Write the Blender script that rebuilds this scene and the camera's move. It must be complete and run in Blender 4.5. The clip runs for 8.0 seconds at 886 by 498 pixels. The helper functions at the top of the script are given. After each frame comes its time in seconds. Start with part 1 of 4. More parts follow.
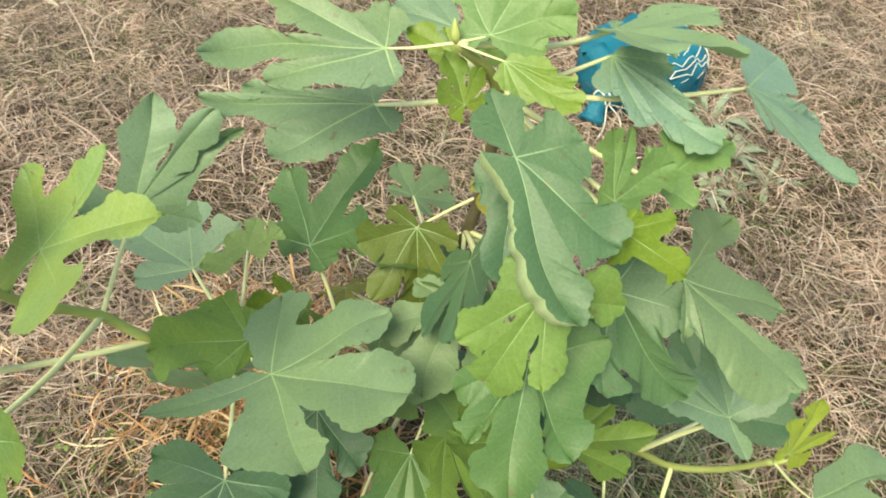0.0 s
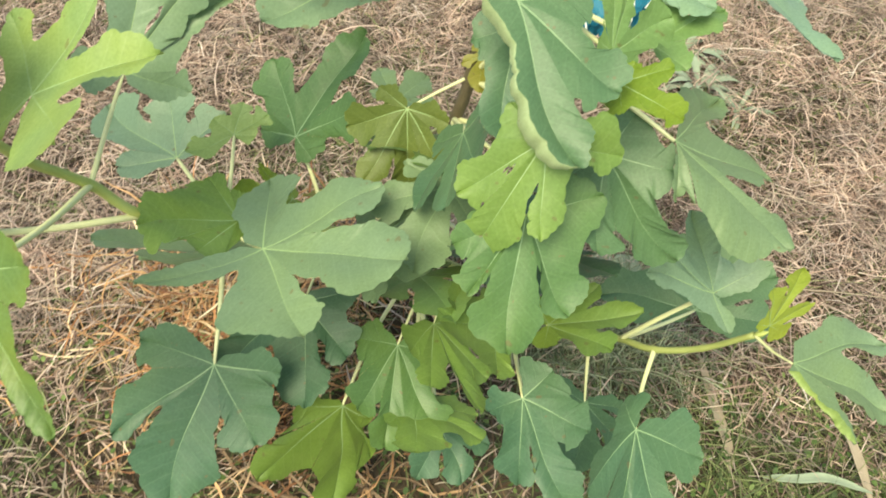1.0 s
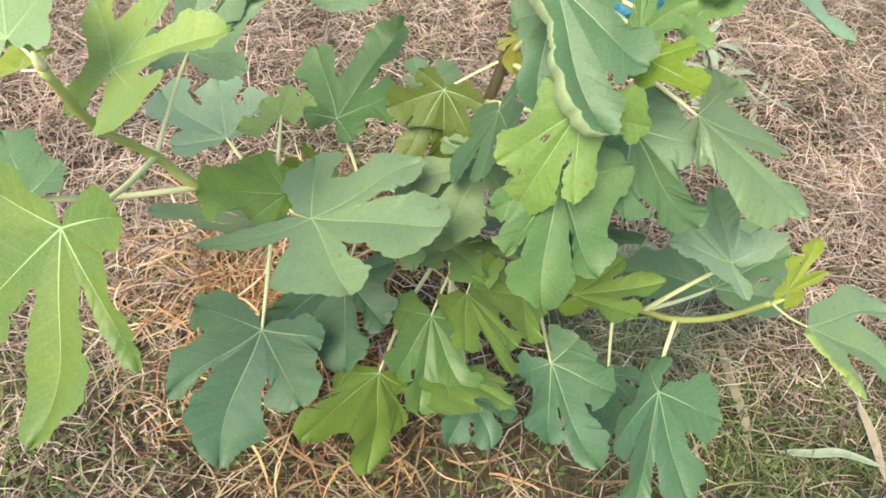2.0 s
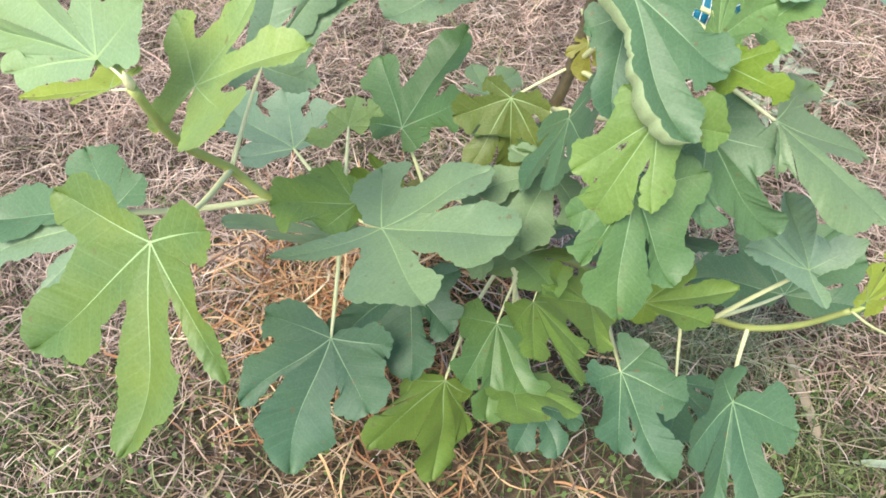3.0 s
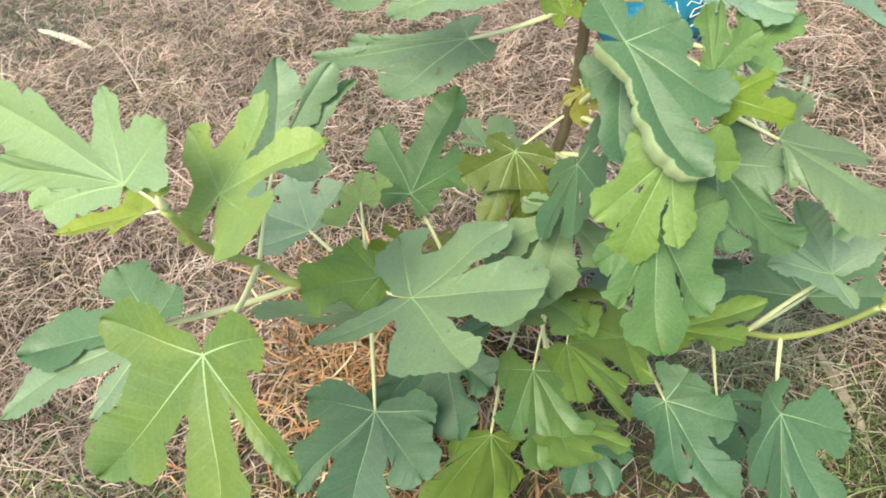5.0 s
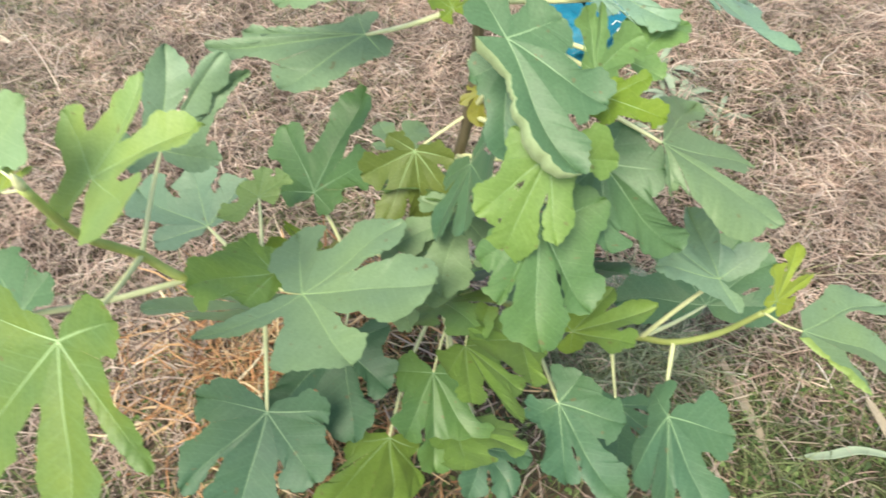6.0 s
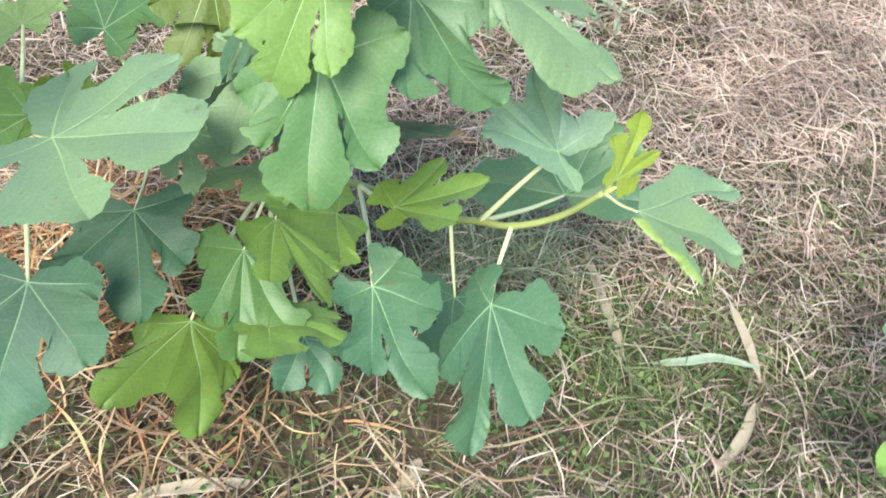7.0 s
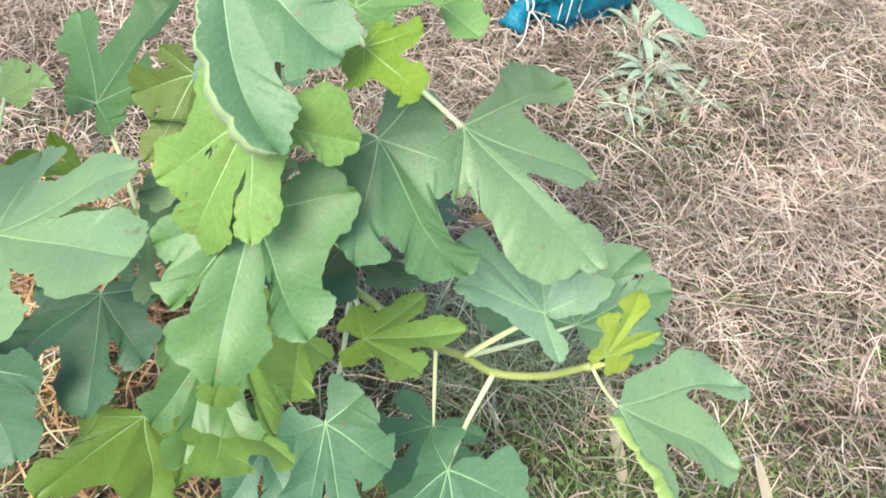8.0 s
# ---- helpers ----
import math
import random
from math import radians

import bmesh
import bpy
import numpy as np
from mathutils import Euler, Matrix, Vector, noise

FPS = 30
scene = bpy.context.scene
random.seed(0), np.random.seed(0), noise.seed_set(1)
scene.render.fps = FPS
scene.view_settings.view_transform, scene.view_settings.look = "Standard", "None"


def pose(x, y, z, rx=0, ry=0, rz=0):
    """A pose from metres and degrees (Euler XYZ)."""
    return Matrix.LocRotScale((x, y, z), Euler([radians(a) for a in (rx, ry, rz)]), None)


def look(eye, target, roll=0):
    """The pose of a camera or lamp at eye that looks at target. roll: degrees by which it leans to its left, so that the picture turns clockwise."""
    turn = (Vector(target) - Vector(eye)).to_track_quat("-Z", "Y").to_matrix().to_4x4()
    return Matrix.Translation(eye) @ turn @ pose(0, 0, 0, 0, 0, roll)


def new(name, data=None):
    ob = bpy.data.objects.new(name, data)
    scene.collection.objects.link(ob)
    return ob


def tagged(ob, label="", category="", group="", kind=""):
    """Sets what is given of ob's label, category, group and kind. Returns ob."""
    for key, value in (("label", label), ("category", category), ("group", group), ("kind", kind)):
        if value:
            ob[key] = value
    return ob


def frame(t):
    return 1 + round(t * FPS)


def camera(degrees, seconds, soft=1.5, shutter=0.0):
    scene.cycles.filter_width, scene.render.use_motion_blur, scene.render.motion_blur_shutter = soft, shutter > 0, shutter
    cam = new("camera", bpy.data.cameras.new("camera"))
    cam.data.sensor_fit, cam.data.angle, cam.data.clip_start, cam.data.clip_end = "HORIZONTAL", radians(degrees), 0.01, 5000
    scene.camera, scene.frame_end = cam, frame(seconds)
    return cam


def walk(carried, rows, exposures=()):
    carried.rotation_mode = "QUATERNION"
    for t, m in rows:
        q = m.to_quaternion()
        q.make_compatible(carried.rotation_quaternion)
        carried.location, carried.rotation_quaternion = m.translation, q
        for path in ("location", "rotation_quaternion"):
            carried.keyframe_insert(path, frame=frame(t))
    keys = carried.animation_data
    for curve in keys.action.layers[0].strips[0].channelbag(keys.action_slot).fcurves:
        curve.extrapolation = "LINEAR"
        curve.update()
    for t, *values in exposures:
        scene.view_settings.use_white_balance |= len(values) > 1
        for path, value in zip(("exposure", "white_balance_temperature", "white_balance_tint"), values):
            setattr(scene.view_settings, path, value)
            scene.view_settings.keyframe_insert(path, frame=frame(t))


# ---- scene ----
cam = camera(59.8, 8.0, soft=1.7, shutter=0.3)
PATH = [
    (0, (0.08, 0.103, 1.142), (0.016, 1.495, -0.292), 3.1),
    (0.5, (0.071, 0.075, 1.12), (0.101, 1.441, -0.341), 5.1),
    (1, (0.061, 0.037, 1.085), (0.097, 1.368, -0.407), 6.2),
    (1.2, (0.043, 0.028, 1.089), (0.074, 1.336, -0.423), 6.9),
    (2.3, (0.04, -0.032, 1.102), (0.018, 1.306, -0.384), 4.0),
    (2.5, (0.02, -0.031, 1.102), (-0.018, 1.306, -0.385), 2.9),
    (3, (0.016, -0.022, 1.105), (-0.103, 1.307, -0.385), 1.1),
    (3.5, (-0.012, -0.022, 1.094), (-0.113, 1.257, -0.441), 0.4),
    (4, (-0.055, -0.009, 1.114), (-0.194, 1.329, -0.366), -2.3),
    (4.2, (-0.069, 0.003, 1.127), (-0.223, 1.343, -0.35), -3.8),
    (5.3, (0.008, -0.019, 1.139), (-0.094, 1.408, -0.259), -7.7),
    (5.5, (0.015, -0.018, 1.145), (-0.069, 1.416, -0.246), -6.9),
    (6, (0.04, -0.027, 1.112), (0.068, 1.403, -0.286), -2.0),
    (6.5, (0.108, -0.032, 1.051), (0.342, 1.297, -0.425), 4.3),
    (7, (0.166, 0.011, 0.994), (0.369, 1.269, -0.547), 6.9),
    (7.5, (0.225, 0.088, 1.007), (0.313, 1.365, -0.53), 7.9),
    (8, (0.252, 0.148, 1.016), (0.267, 1.443, -0.508), 8.4),
]
EXPOSURES = ((0, 1.13, 7700, -10), (1, 1.28, 7700, -8), (3, 1.35, 6430, 3), (4, 1.35, 6750, 0), (5.5, 1.27, 6980, -4), (6.5, 1.50, 6420, -2), (7, 1.63, 6080, -4), (8, 1.62, 6250, -5))
walk(cam, [(t, look(eye, target, roll)) for t, eye, target, roll in PATH], EXPOSURES)

# ---- world, sun and exposure ----
SUN_ELEVATION, SUN_HEADING = 55.0, 205.0
world = bpy.data.worlds.new("open_sky")
world.use_nodes = True
scene.world = world
sky = world.node_tree.nodes.new("ShaderNodeTexSky")
sky.sky_type, sky.sun_disc = "NISHITA", False
sky.sun_elevation, sky.sun_rotation = radians(SUN_ELEVATION), radians(SUN_HEADING)
sky.air_density, sky.dust_density = 1.0, 2.5
sky_light = world.node_tree.nodes["Background"]
sky_light.inputs["Strength"].default_value = 0.115
world.node_tree.links.new(sky.outputs[0], sky_light.inputs["Color"])
sun = new("sun", bpy.data.lights.new("sun", "SUN"))
sun.data.energy, sun.data.angle, sun.data.color = 2.0, radians(28), (1.0, 0.92, 0.78)
sun_way = Vector((math.sin(radians(SUN_HEADING)), math.cos(radians(SUN_HEADING)), math.tan(radians(SUN_ELEVATION))))
sun.matrix_world = look(sun_way * 20, (0, 0, 0))


# ---- materials ----
def material(name, rough=0.6):
    mat = bpy.data.materials.new(name)
    mat.use_nodes = True
    nodes, links = mat.node_tree.nodes, mat.node_tree.links
    shader = nodes["Principled BSDF"]
    shader.inputs["Roughness"].default_value = rough
    return mat, nodes, links, shader


def ramp(nodes, stops):
    node = nodes.new("ShaderNodeValToRGB")
    node.color_ramp.elements.remove(node.color_ramp.elements[1])
    for n, (place, colour) in enumerate(stops):
        stop = node.color_ramp.elements[0] if n == 0 else node.color_ramp.elements.new(place)
        stop.position, stop.color = place, (*colour, 1)
    return node


def noise_node(nodes, links, scale, detail=4.0, coords=None):
    node = nodes.new("ShaderNodeTexNoise")
    node.inputs["Scale"].default_value, node.inputs["Detail"].default_value = scale, detail
    if coords is None:
        coords = nodes.new("ShaderNodeNewGeometry").outputs["Position"]
    links.new(coords, node.inputs["Vector"])
    return node


def maths(nodes, links, kind, a, b=None):
    node = nodes.new("ShaderNodeMath")
    node.operation = kind
    for slot, value in zip(node.inputs, (a, b)):
        if isinstance(value, (int, float)):
            slot.default_value = value
        elif value is not None:
            links.new(value, slot)
    return node.outputs[0]


def mixed(nodes, links, factor, a, b, blend="MIX"):
    node = nodes.new("ShaderNodeMix")
    node.data_type, node.blend_type = "RGBA", blend
    for slot, value in ((node.inputs[0], factor), (node.inputs[6], a), (node.inputs[7], b)):
        if isinstance(value, (int, float)):
            slot.default_value = value
        elif isinstance(value, tuple):
            slot.default_value = (*value, 1)
        else:
            links.new(value, slot)
    return node.outputs[2]


def bumped(nodes, links, shader, height, strength, distance):
    bump = nodes.new("ShaderNodeBump")
    bump.inputs["Strength"].default_value, bump.inputs["Distance"].default_value = strength, distance
    links.new(height, bump.inputs["Height"])
    links.new(bump.outputs[0], shader.inputs["Normal"])


def leaf_material(name, dark, light, flush, vein, thin=0.3):
    """A fig leaf's blade: mottled green, finely netted, with feathered side veins that run off the lobes' midribs."""
    mat, nodes, links, shader = material(name, 0.5)
    shader.inputs["Specular IOR Level"].default_value = 0.55
    shader.inputs["Sheen Weight"].default_value, shader.inputs["Sheen Roughness"].default_value = 0.03, 0.5
    spots = noise_node(nodes, links, 26, 5)
    grain, quilt, specks = noise_node(nodes, links, 420, 2), noise_node(nodes, links, 34, 1), noise_node(nodes, links, 95, 1)
    body = mixed(nodes, links, spots.outputs[0], dark, light)
    who = nodes.new("ShaderNodeObjectInfo")
    patches = noise_node(nodes, links, 11, 2)
    amount = maths(nodes, links, "MULTIPLY", maths(nodes, links, "SUBTRACT", patches.outputs[0], 0.38), 3.2)
    body = mixed(nodes, links, maths(nodes, links, "MULTIPLY", amount, maths(nodes, links, "MULTIPLY", who.outputs["Random"], 0.9)), body, flush)
    uv = nodes.new("ShaderNodeUVMap")
    split = nodes.new("ShaderNodeSeparateXYZ")
    links.new(uv.outputs[0], split.inputs[0])
    across = maths(nodes, links, "ABSOLUTE", split.outputs[0])
    wobble = maths(nodes, links, "MULTIPLY", maths(nodes, links, "SUBTRACT", spots.outputs[0], 0.5), 0.004)
    along = maths(nodes, links, "ADD", maths(nodes, links, "SUBTRACT", split.outputs[1], maths(nodes, links, "MULTIPLY", across, 0.75)), wobble)
    phase = maths(nodes, links, "FRACT", maths(nodes, links, "DIVIDE", along, 0.0135))
    line = maths(nodes, links, "LESS_THAN", maths(nodes, links, "ABSOLUTE", maths(nodes, links, "SUBTRACT", phase, 0.5)), 0.045)
    line = maths(nodes, links, "MULTIPLY", line, 0.2)
    cells = nodes.new("ShaderNodeTexVoronoi")
    cells.feature = "DISTANCE_TO_EDGE"
    cells.inputs["Scale"].default_value = 230
    links.new(uv.outputs[0], cells.inputs["Vector"])
    net = maths(nodes, links, "MULTIPLY", maths(nodes, links, "LESS_THAN", cells.outputs["Distance"], 0.07), 0.07)
    body = mixed(nodes, links, maths(nodes, links, "MAXIMUM", line, net), body, vein)
    body = mixed(nodes, links, 0.35, body, grain.outputs[0], "SOFT_LIGHT")
    blotch = maths(nodes, links, "MULTIPLY", maths(nodes, links, "GREATER_THAN", specks.outputs[0], 0.745), 0.55)
    body = mixed(nodes, links, blotch, body, (0.15, 0.10, 0.045))
    links.new(body, shader.inputs["Base Color"])
    links.new(maths(nodes, links, "ADD", 0.40, maths(nodes, links, "MULTIPLY", spots.outputs[0], 0.2)), shader.inputs["Roughness"])
    height = maths(nodes, links, "ADD", maths(nodes, links, "MULTIPLY", line, -1.2), maths(nodes, links, "MULTIPLY", grain.outputs[0], 0.35))
    height = maths(nodes, links, "ADD", height, maths(nodes, links, "MULTIPLY", quilt.outputs[0], 3.5))
    bumped(nodes, links, shader, height, 0.5, 0.0012)
    glow = nodes.new("ShaderNodeBsdfTranslucent")
    links.new(mixed(nodes, links, 0.5, body, flush), glow.inputs["Color"])
    both = nodes.new("ShaderNodeMixShader")
    both.inputs[0].default_value = thin
    links.new(shader.outputs[0], both.inputs[1])
    links.new(glow.outputs[0], both.inputs[2])
    links.new(both.outputs[0], nodes["Material Output"].inputs["Surface"])
    return mat


def strand_material(name, stops, rough=0.7, thin=0.15, drifts=0.65):
    """Blades and straws: each strand takes its own shade."""
    mat, nodes, links, shader = material(name, rough)
    geo = nodes.new("ShaderNodeNewGeometry")
    shade = ramp(nodes, stops)
    links.new(geo.outputs["Random Per Island"], shade.inputs[0])
    streak, drift = noise_node(nodes, links, 160, 3), noise_node(nodes, links, 7.5, 4)
    place = ramp(nodes, [(0.36, (0.26, 0.24, 0.22)), (0.47, (0.48, 0.47, 0.46)), (0.56, (0.58, 0.53, 0.50)), (0.66, (0.82, 0.76, 0.72))])
    links.new(drift.outputs[0], place.inputs[0])
    body = mixed(nodes, links, 0.5, shade.outputs[0], streak.outputs[0], "SOFT_LIGHT")
    body = mixed(nodes, links, drifts, body, place.outputs[0], "OVERLAY")
    links.new(body, shader.inputs["Base Color"])
    shader.inputs["Specular IOR Level"].default_value = 0.3
    glow = nodes.new("ShaderNodeBsdfTranslucent")
    links.new(body, glow.inputs["Color"])
    both = nodes.new("ShaderNodeMixShader")
    both.inputs[0].default_value = thin
    links.new(shader.outputs[0], both.inputs[1])
    links.new(glow.outputs[0], both.inputs[2])
    links.new(both.outputs[0], nodes["Material Output"].inputs["Surface"])
    return mat


def plain_material(name, dark, light, scale=40, rough=0.6, bump=0.3, depth=0.002):
    mat, nodes, links, shader = material(name, rough)
    spots, grain = noise_node(nodes, links, scale, 5), noise_node(nodes, links, scale * 9, 3)
    links.new(mixed(nodes, links, maths(nodes, links, "ADD", maths(nodes, links, "MULTIPLY", spots.outputs[0], 0.7), maths(nodes, links, "MULTIPLY", grain.outputs[0], 0.3)), dark, light), shader.inputs["Base Color"])
    bumped(nodes, links, shader, grain.outputs[0], bump, depth)
    return mat


LEAF = {
    "dark": leaf_material("leaf_deep_green", (0.044, 0.102, 0.056), (0.07, 0.145, 0.078), (0.082, 0.152, 0.065), (0.15, 0.245, 0.14), 0.14),
    "mid": leaf_material("leaf_green", (0.082, 0.153, 0.044), (0.118, 0.203, 0.06), (0.19, 0.25, 0.036), (0.22, 0.34, 0.15), 0.28),
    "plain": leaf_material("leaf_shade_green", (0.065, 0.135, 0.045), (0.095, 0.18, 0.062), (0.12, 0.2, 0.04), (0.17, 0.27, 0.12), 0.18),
    "grey": leaf_material("leaf_grey_green", (0.14, 0.214, 0.106), (0.19, 0.268, 0.142), (0.185, 0.258, 0.10), (0.25, 0.35, 0.2), 0.25),
    "bright": leaf_material("leaf_light_green", (0.17, 0.295, 0.06), (0.23, 0.365, 0.09), (0.30, 0.41, 0.04), (0.34, 0.46, 0.17), 0.32),
    "yellow": leaf_material("leaf_yellow_green", (0.14, 0.225, 0.024), (0.20, 0.295, 0.038), (0.30, 0.355, 0.024), (0.36, 0.44, 0.1), 0.35),
    "lime": leaf_material("leaf_lime_green", (0.14, 0.238, 0.055), (0.192, 0.30, 0.082), (0.25, 0.345, 0.05), (0.32, 0.42, 0.15), 0.32),
    "fresh": leaf_material("leaf_fresh_green", (0.20, 0.308, 0.10), (0.265, 0.372, 0.145), (0.33, 0.40, 0.075), (0.38, 0.48, 0.2), 0.32),
    "teal": leaf_material("leaf_teal_green", (0.07, 0.14, 0.066), (0.10, 0.184, 0.09), (0.125, 0.203, 0.072), (0.17, 0.27, 0.15), 0.22),
    "olive": leaf_material("leaf_olive_green", (0.088, 0.125, 0.026), (0.135, 0.175, 0.04), (0.17, 0.20, 0.03), (0.2, 0.26, 0.09), 0.25),
    "moss": leaf_material("leaf_moss_green", (0.125, 0.208, 0.034), (0.178, 0.27, 0.05), (0.29, 0.335, 0.03), (0.26, 0.34, 0.1), 0.3),
    "young": leaf_material("leaf_young_yellow", (0.25, 0.32, 0.045), (0.35, 0.42, 0.07), (0.42, 0.44, 0.05), (0.45, 0.5, 0.16), 0.35),
    "soft": leaf_material("leaf_soft_green", (0.12, 0.225, 0.075), (0.17, 0.29, 0.105), (0.25, 0.33, 0.05), (0.27, 0.38, 0.16), 0.3),
    "blue": leaf_material("leaf_bluish_green", (0.155, 0.242, 0.158), (0.205, 0.302, 0.205), (0.19, 0.28, 0.13), (0.26, 0.36, 0.24), 0.22),
    "slate": leaf_material("leaf_slate_green", (0.145, 0.225, 0.128), (0.195, 0.282, 0.17), (0.185, 0.265, 0.115), (0.25, 0.35, 0.22), 0.24),
    # bluer base colour that holds the sky's reflection on glossy leaves
    "sky": leaf_material("leaf_sky_sheen", (0.17, 0.275, 0.22), (0.22, 0.34, 0.275), (0.22, 0.33, 0.18), (0.3, 0.42, 0.3), 0.25),
    "pale": leaf_material("leaf_pale_green", (0.22, 0.325, 0.175), (0.29, 0.41, 0.235), (0.29, 0.40, 0.14), (0.42, 0.53, 0.3), 0.3),
    # pale green of a hanging margin, its grazing sheen put into the colour
    "under": leaf_material("leaf_margin_sheen", (0.38, 0.47, 0.24), (0.46, 0.55, 0.32), (0.45, 0.54, 0.26), (0.52, 0.62, 0.36), 0.35),
    "withered": leaf_material("leaf_withered", (0.19, 0.185, 0.025), (0.31, 0.295, 0.045), (0.25, 0.20, 0.035), (0.4, 0.34, 0.12), 0.3),
}
VEINS = plain_material("leaf_vein", (0.25, 0.36, 0.16), (0.34, 0.45, 0.22), 60, 0.5)
DULL_VEINS = plain_material("dull_leaf_vein", (0.18, 0.28, 0.14), (0.27, 0.38, 0.21), 60, 0.5)
PETIOLE = plain_material("petiole_skin", (0.62, 0.62, 0.31), (0.78, 0.77, 0.49), 50, 0.45)
SHOOT = plain_material("green_shoot", (0.21, 0.245, 0.075), (0.34, 0.365, 0.13), 60, 0.5)
YOUNG = plain_material("young_green_shoot", (0.33, 0.39, 0.10), (0.47, 0.51, 0.19), 60, 0.5)
BARK = plain_material("trunk_bark", (0.10, 0.075, 0.045), (0.24, 0.19, 0.12), 45, 0.8, 0.6, 0.004)
OLIVE = plain_material("olive_shoot", (0.20, 0.21, 0.062), (0.34, 0.36, 0.12), 60, 0.6)
BROWN = plain_material("brown_husk", (0.14, 0.075, 0.035), (0.27, 0.16, 0.08), 50, 0.75)


# ---- building helpers ----
def mesh_from(name, verts, faces, mat, smooth=True):
    """A mesh from arrays of corners and four-sided faces."""
    verts, faces = np.asarray(verts, np.float32).reshape(-1, 3), np.asarray(faces, np.int32)
    mesh = bpy.data.meshes.new(name)
    mesh.vertices.add(len(verts))
    mesh.vertices.foreach_set("co", verts.ravel())
    mesh.loops.add(faces.size)
    mesh.loops.foreach_set("vertex_index", faces.ravel())
    mesh.polygons.add(len(faces))
    mesh.polygons.foreach_set("loop_start", np.arange(0, faces.size, faces.shape[1], dtype=np.int32))
    mesh.polygons.foreach_set("use_smooth", np.full(len(faces), smooth))
    mesh.materials.append(mat)
    mesh.update()
    mesh.validate()
    return mesh


def child(name, mesh, parent, label=""):
    ob = new(name, mesh)
    ob.parent = parent
    return tagged(ob, label)


def smooth_line(points, steps):
    """Points along a smooth line through the given ones (Catmull-Rom)."""
    p = [np.array(q, float) for q in points]
    p = [2 * p[0] - p[1], *p, 2 * p[-1] - p[-2]]
    out = []
    for a, b, c, d in zip(p, p[1:], p[2:], p[3:]):
        for s in np.arange(steps) / steps:
            out.append(0.5 * (2 * b + (c - a) * s + (2 * a - 5 * b + 4 * c - d) * s * s + (3 * b - a - 3 * c + d) * s**3))
    return np.array([*out, p[-2]])


def tube(line, radii, sides=8, seed=0, rough=0.0):
    """Corners and faces of a tapered tube along a line, with closed ends."""
    line = np.asarray(line, float)
    n = len(line)
    rng = np.random.default_rng(seed)
    ahead = np.gradient(line, axis=0)
    ahead /= np.linalg.norm(ahead, axis=1)[:, None]
    side = np.cross(ahead, (0.31, 0.17, 0.93))
    side /= np.linalg.norm(side, axis=1)[:, None]
    up = np.cross(side, ahead)
    turn = np.arange(sides) * 2 * np.pi / sides
    wide = np.asarray(radii, float)[:, None, None] * (1 + rough * rng.normal(size=(n, sides, 1)))
    verts = line[:, None] + wide * (np.cos(turn)[:, None] * side[:, None] + np.sin(turn)[:, None] * up[:, None])
    verts = np.concatenate([verts.reshape(-1, 3), line[:1], line[-1:]])
    faces = []
    for i in range(n - 1):
        for j in range(sides):
            k = (j + 1) % sides
            faces.append((i * sides + j, i * sides + k, (i + 1) * sides + k, (i + 1) * sides + j))
    last = (n - 1) * sides
    for j in range(0, sides, 2):
        k, m = (j + 1) % sides, (j + 2) % sides
        faces.append((n * sides, m, k, j))
        faces.append((n * sides + 1, last + j, last + k, last + m))
    return verts, faces


# ---- the fig sapling ----
fig = tagged(new("fig_sapling"), "young leafy fig sapling with large lobed green leaves", "fig tree")
TRUNK = smooth_line([(0.03, 0.86, -0.03), (0.045, 0.82, 0.2), (0.065, 0.752, 0.45), (0.088, 0.69, 0.62), (0.093, 0.645, 0.775), (0.058, 0.612, 0.838)], 8)
LEFT = smooth_line([(0.04, 0.80, 0.26), (-0.06, 0.66, 0.40), (-0.15, 0.57, 0.49), (-0.213, 0.535, 0.537), (-0.242, 0.516, 0.592), (-0.258, 0.462, 0.672), (-0.25, 0.41, 0.765)], 8)
RIGHT = smooth_line([(0.05, 0.80, 0.22), (0.16, 0.68, 0.30), (0.25, 0.60, 0.335), (0.294, 0.572, 0.355), (0.322, 0.54, 0.384), (0.362, 0.522, 0.419), (0.393, 0.503, 0.475)], 8)
LOW = smooth_line([(0.04, 0.81, 0.2), (0.05, 0.7, 0.29), (0.07, 0.62, 0.37), (0.085, 0.575, 0.42)], 6)
for limb_name, limb, start, end, skin, label in (
    ("trunk", TRUNK[:33], 0.0105, 0.0052, BARK, "slender brown woody trunk"),
    ("leader", TRUNK[32:], 0.0052, 0.0032, OLIVE, "olive green leading shoot"),
    ("branch", LEFT, 0.0066, 0.0037, YOUNG, ""),
    ("branch", RIGHT, 0.0052, 0.0032, SHOOT, ""),
    ("branch", LOW, 0.007, 0.004, SHOOT, ""),
):
    radii = np.linspace(start, end, len(limb)) * (1 + 0.14 * (np.arange(len(limb)) % 8 == 0))
    child(limb_name, mesh_from(limb_name, *tube(limb, radii, 10, len(limb), 0.03), skin), fig, label)


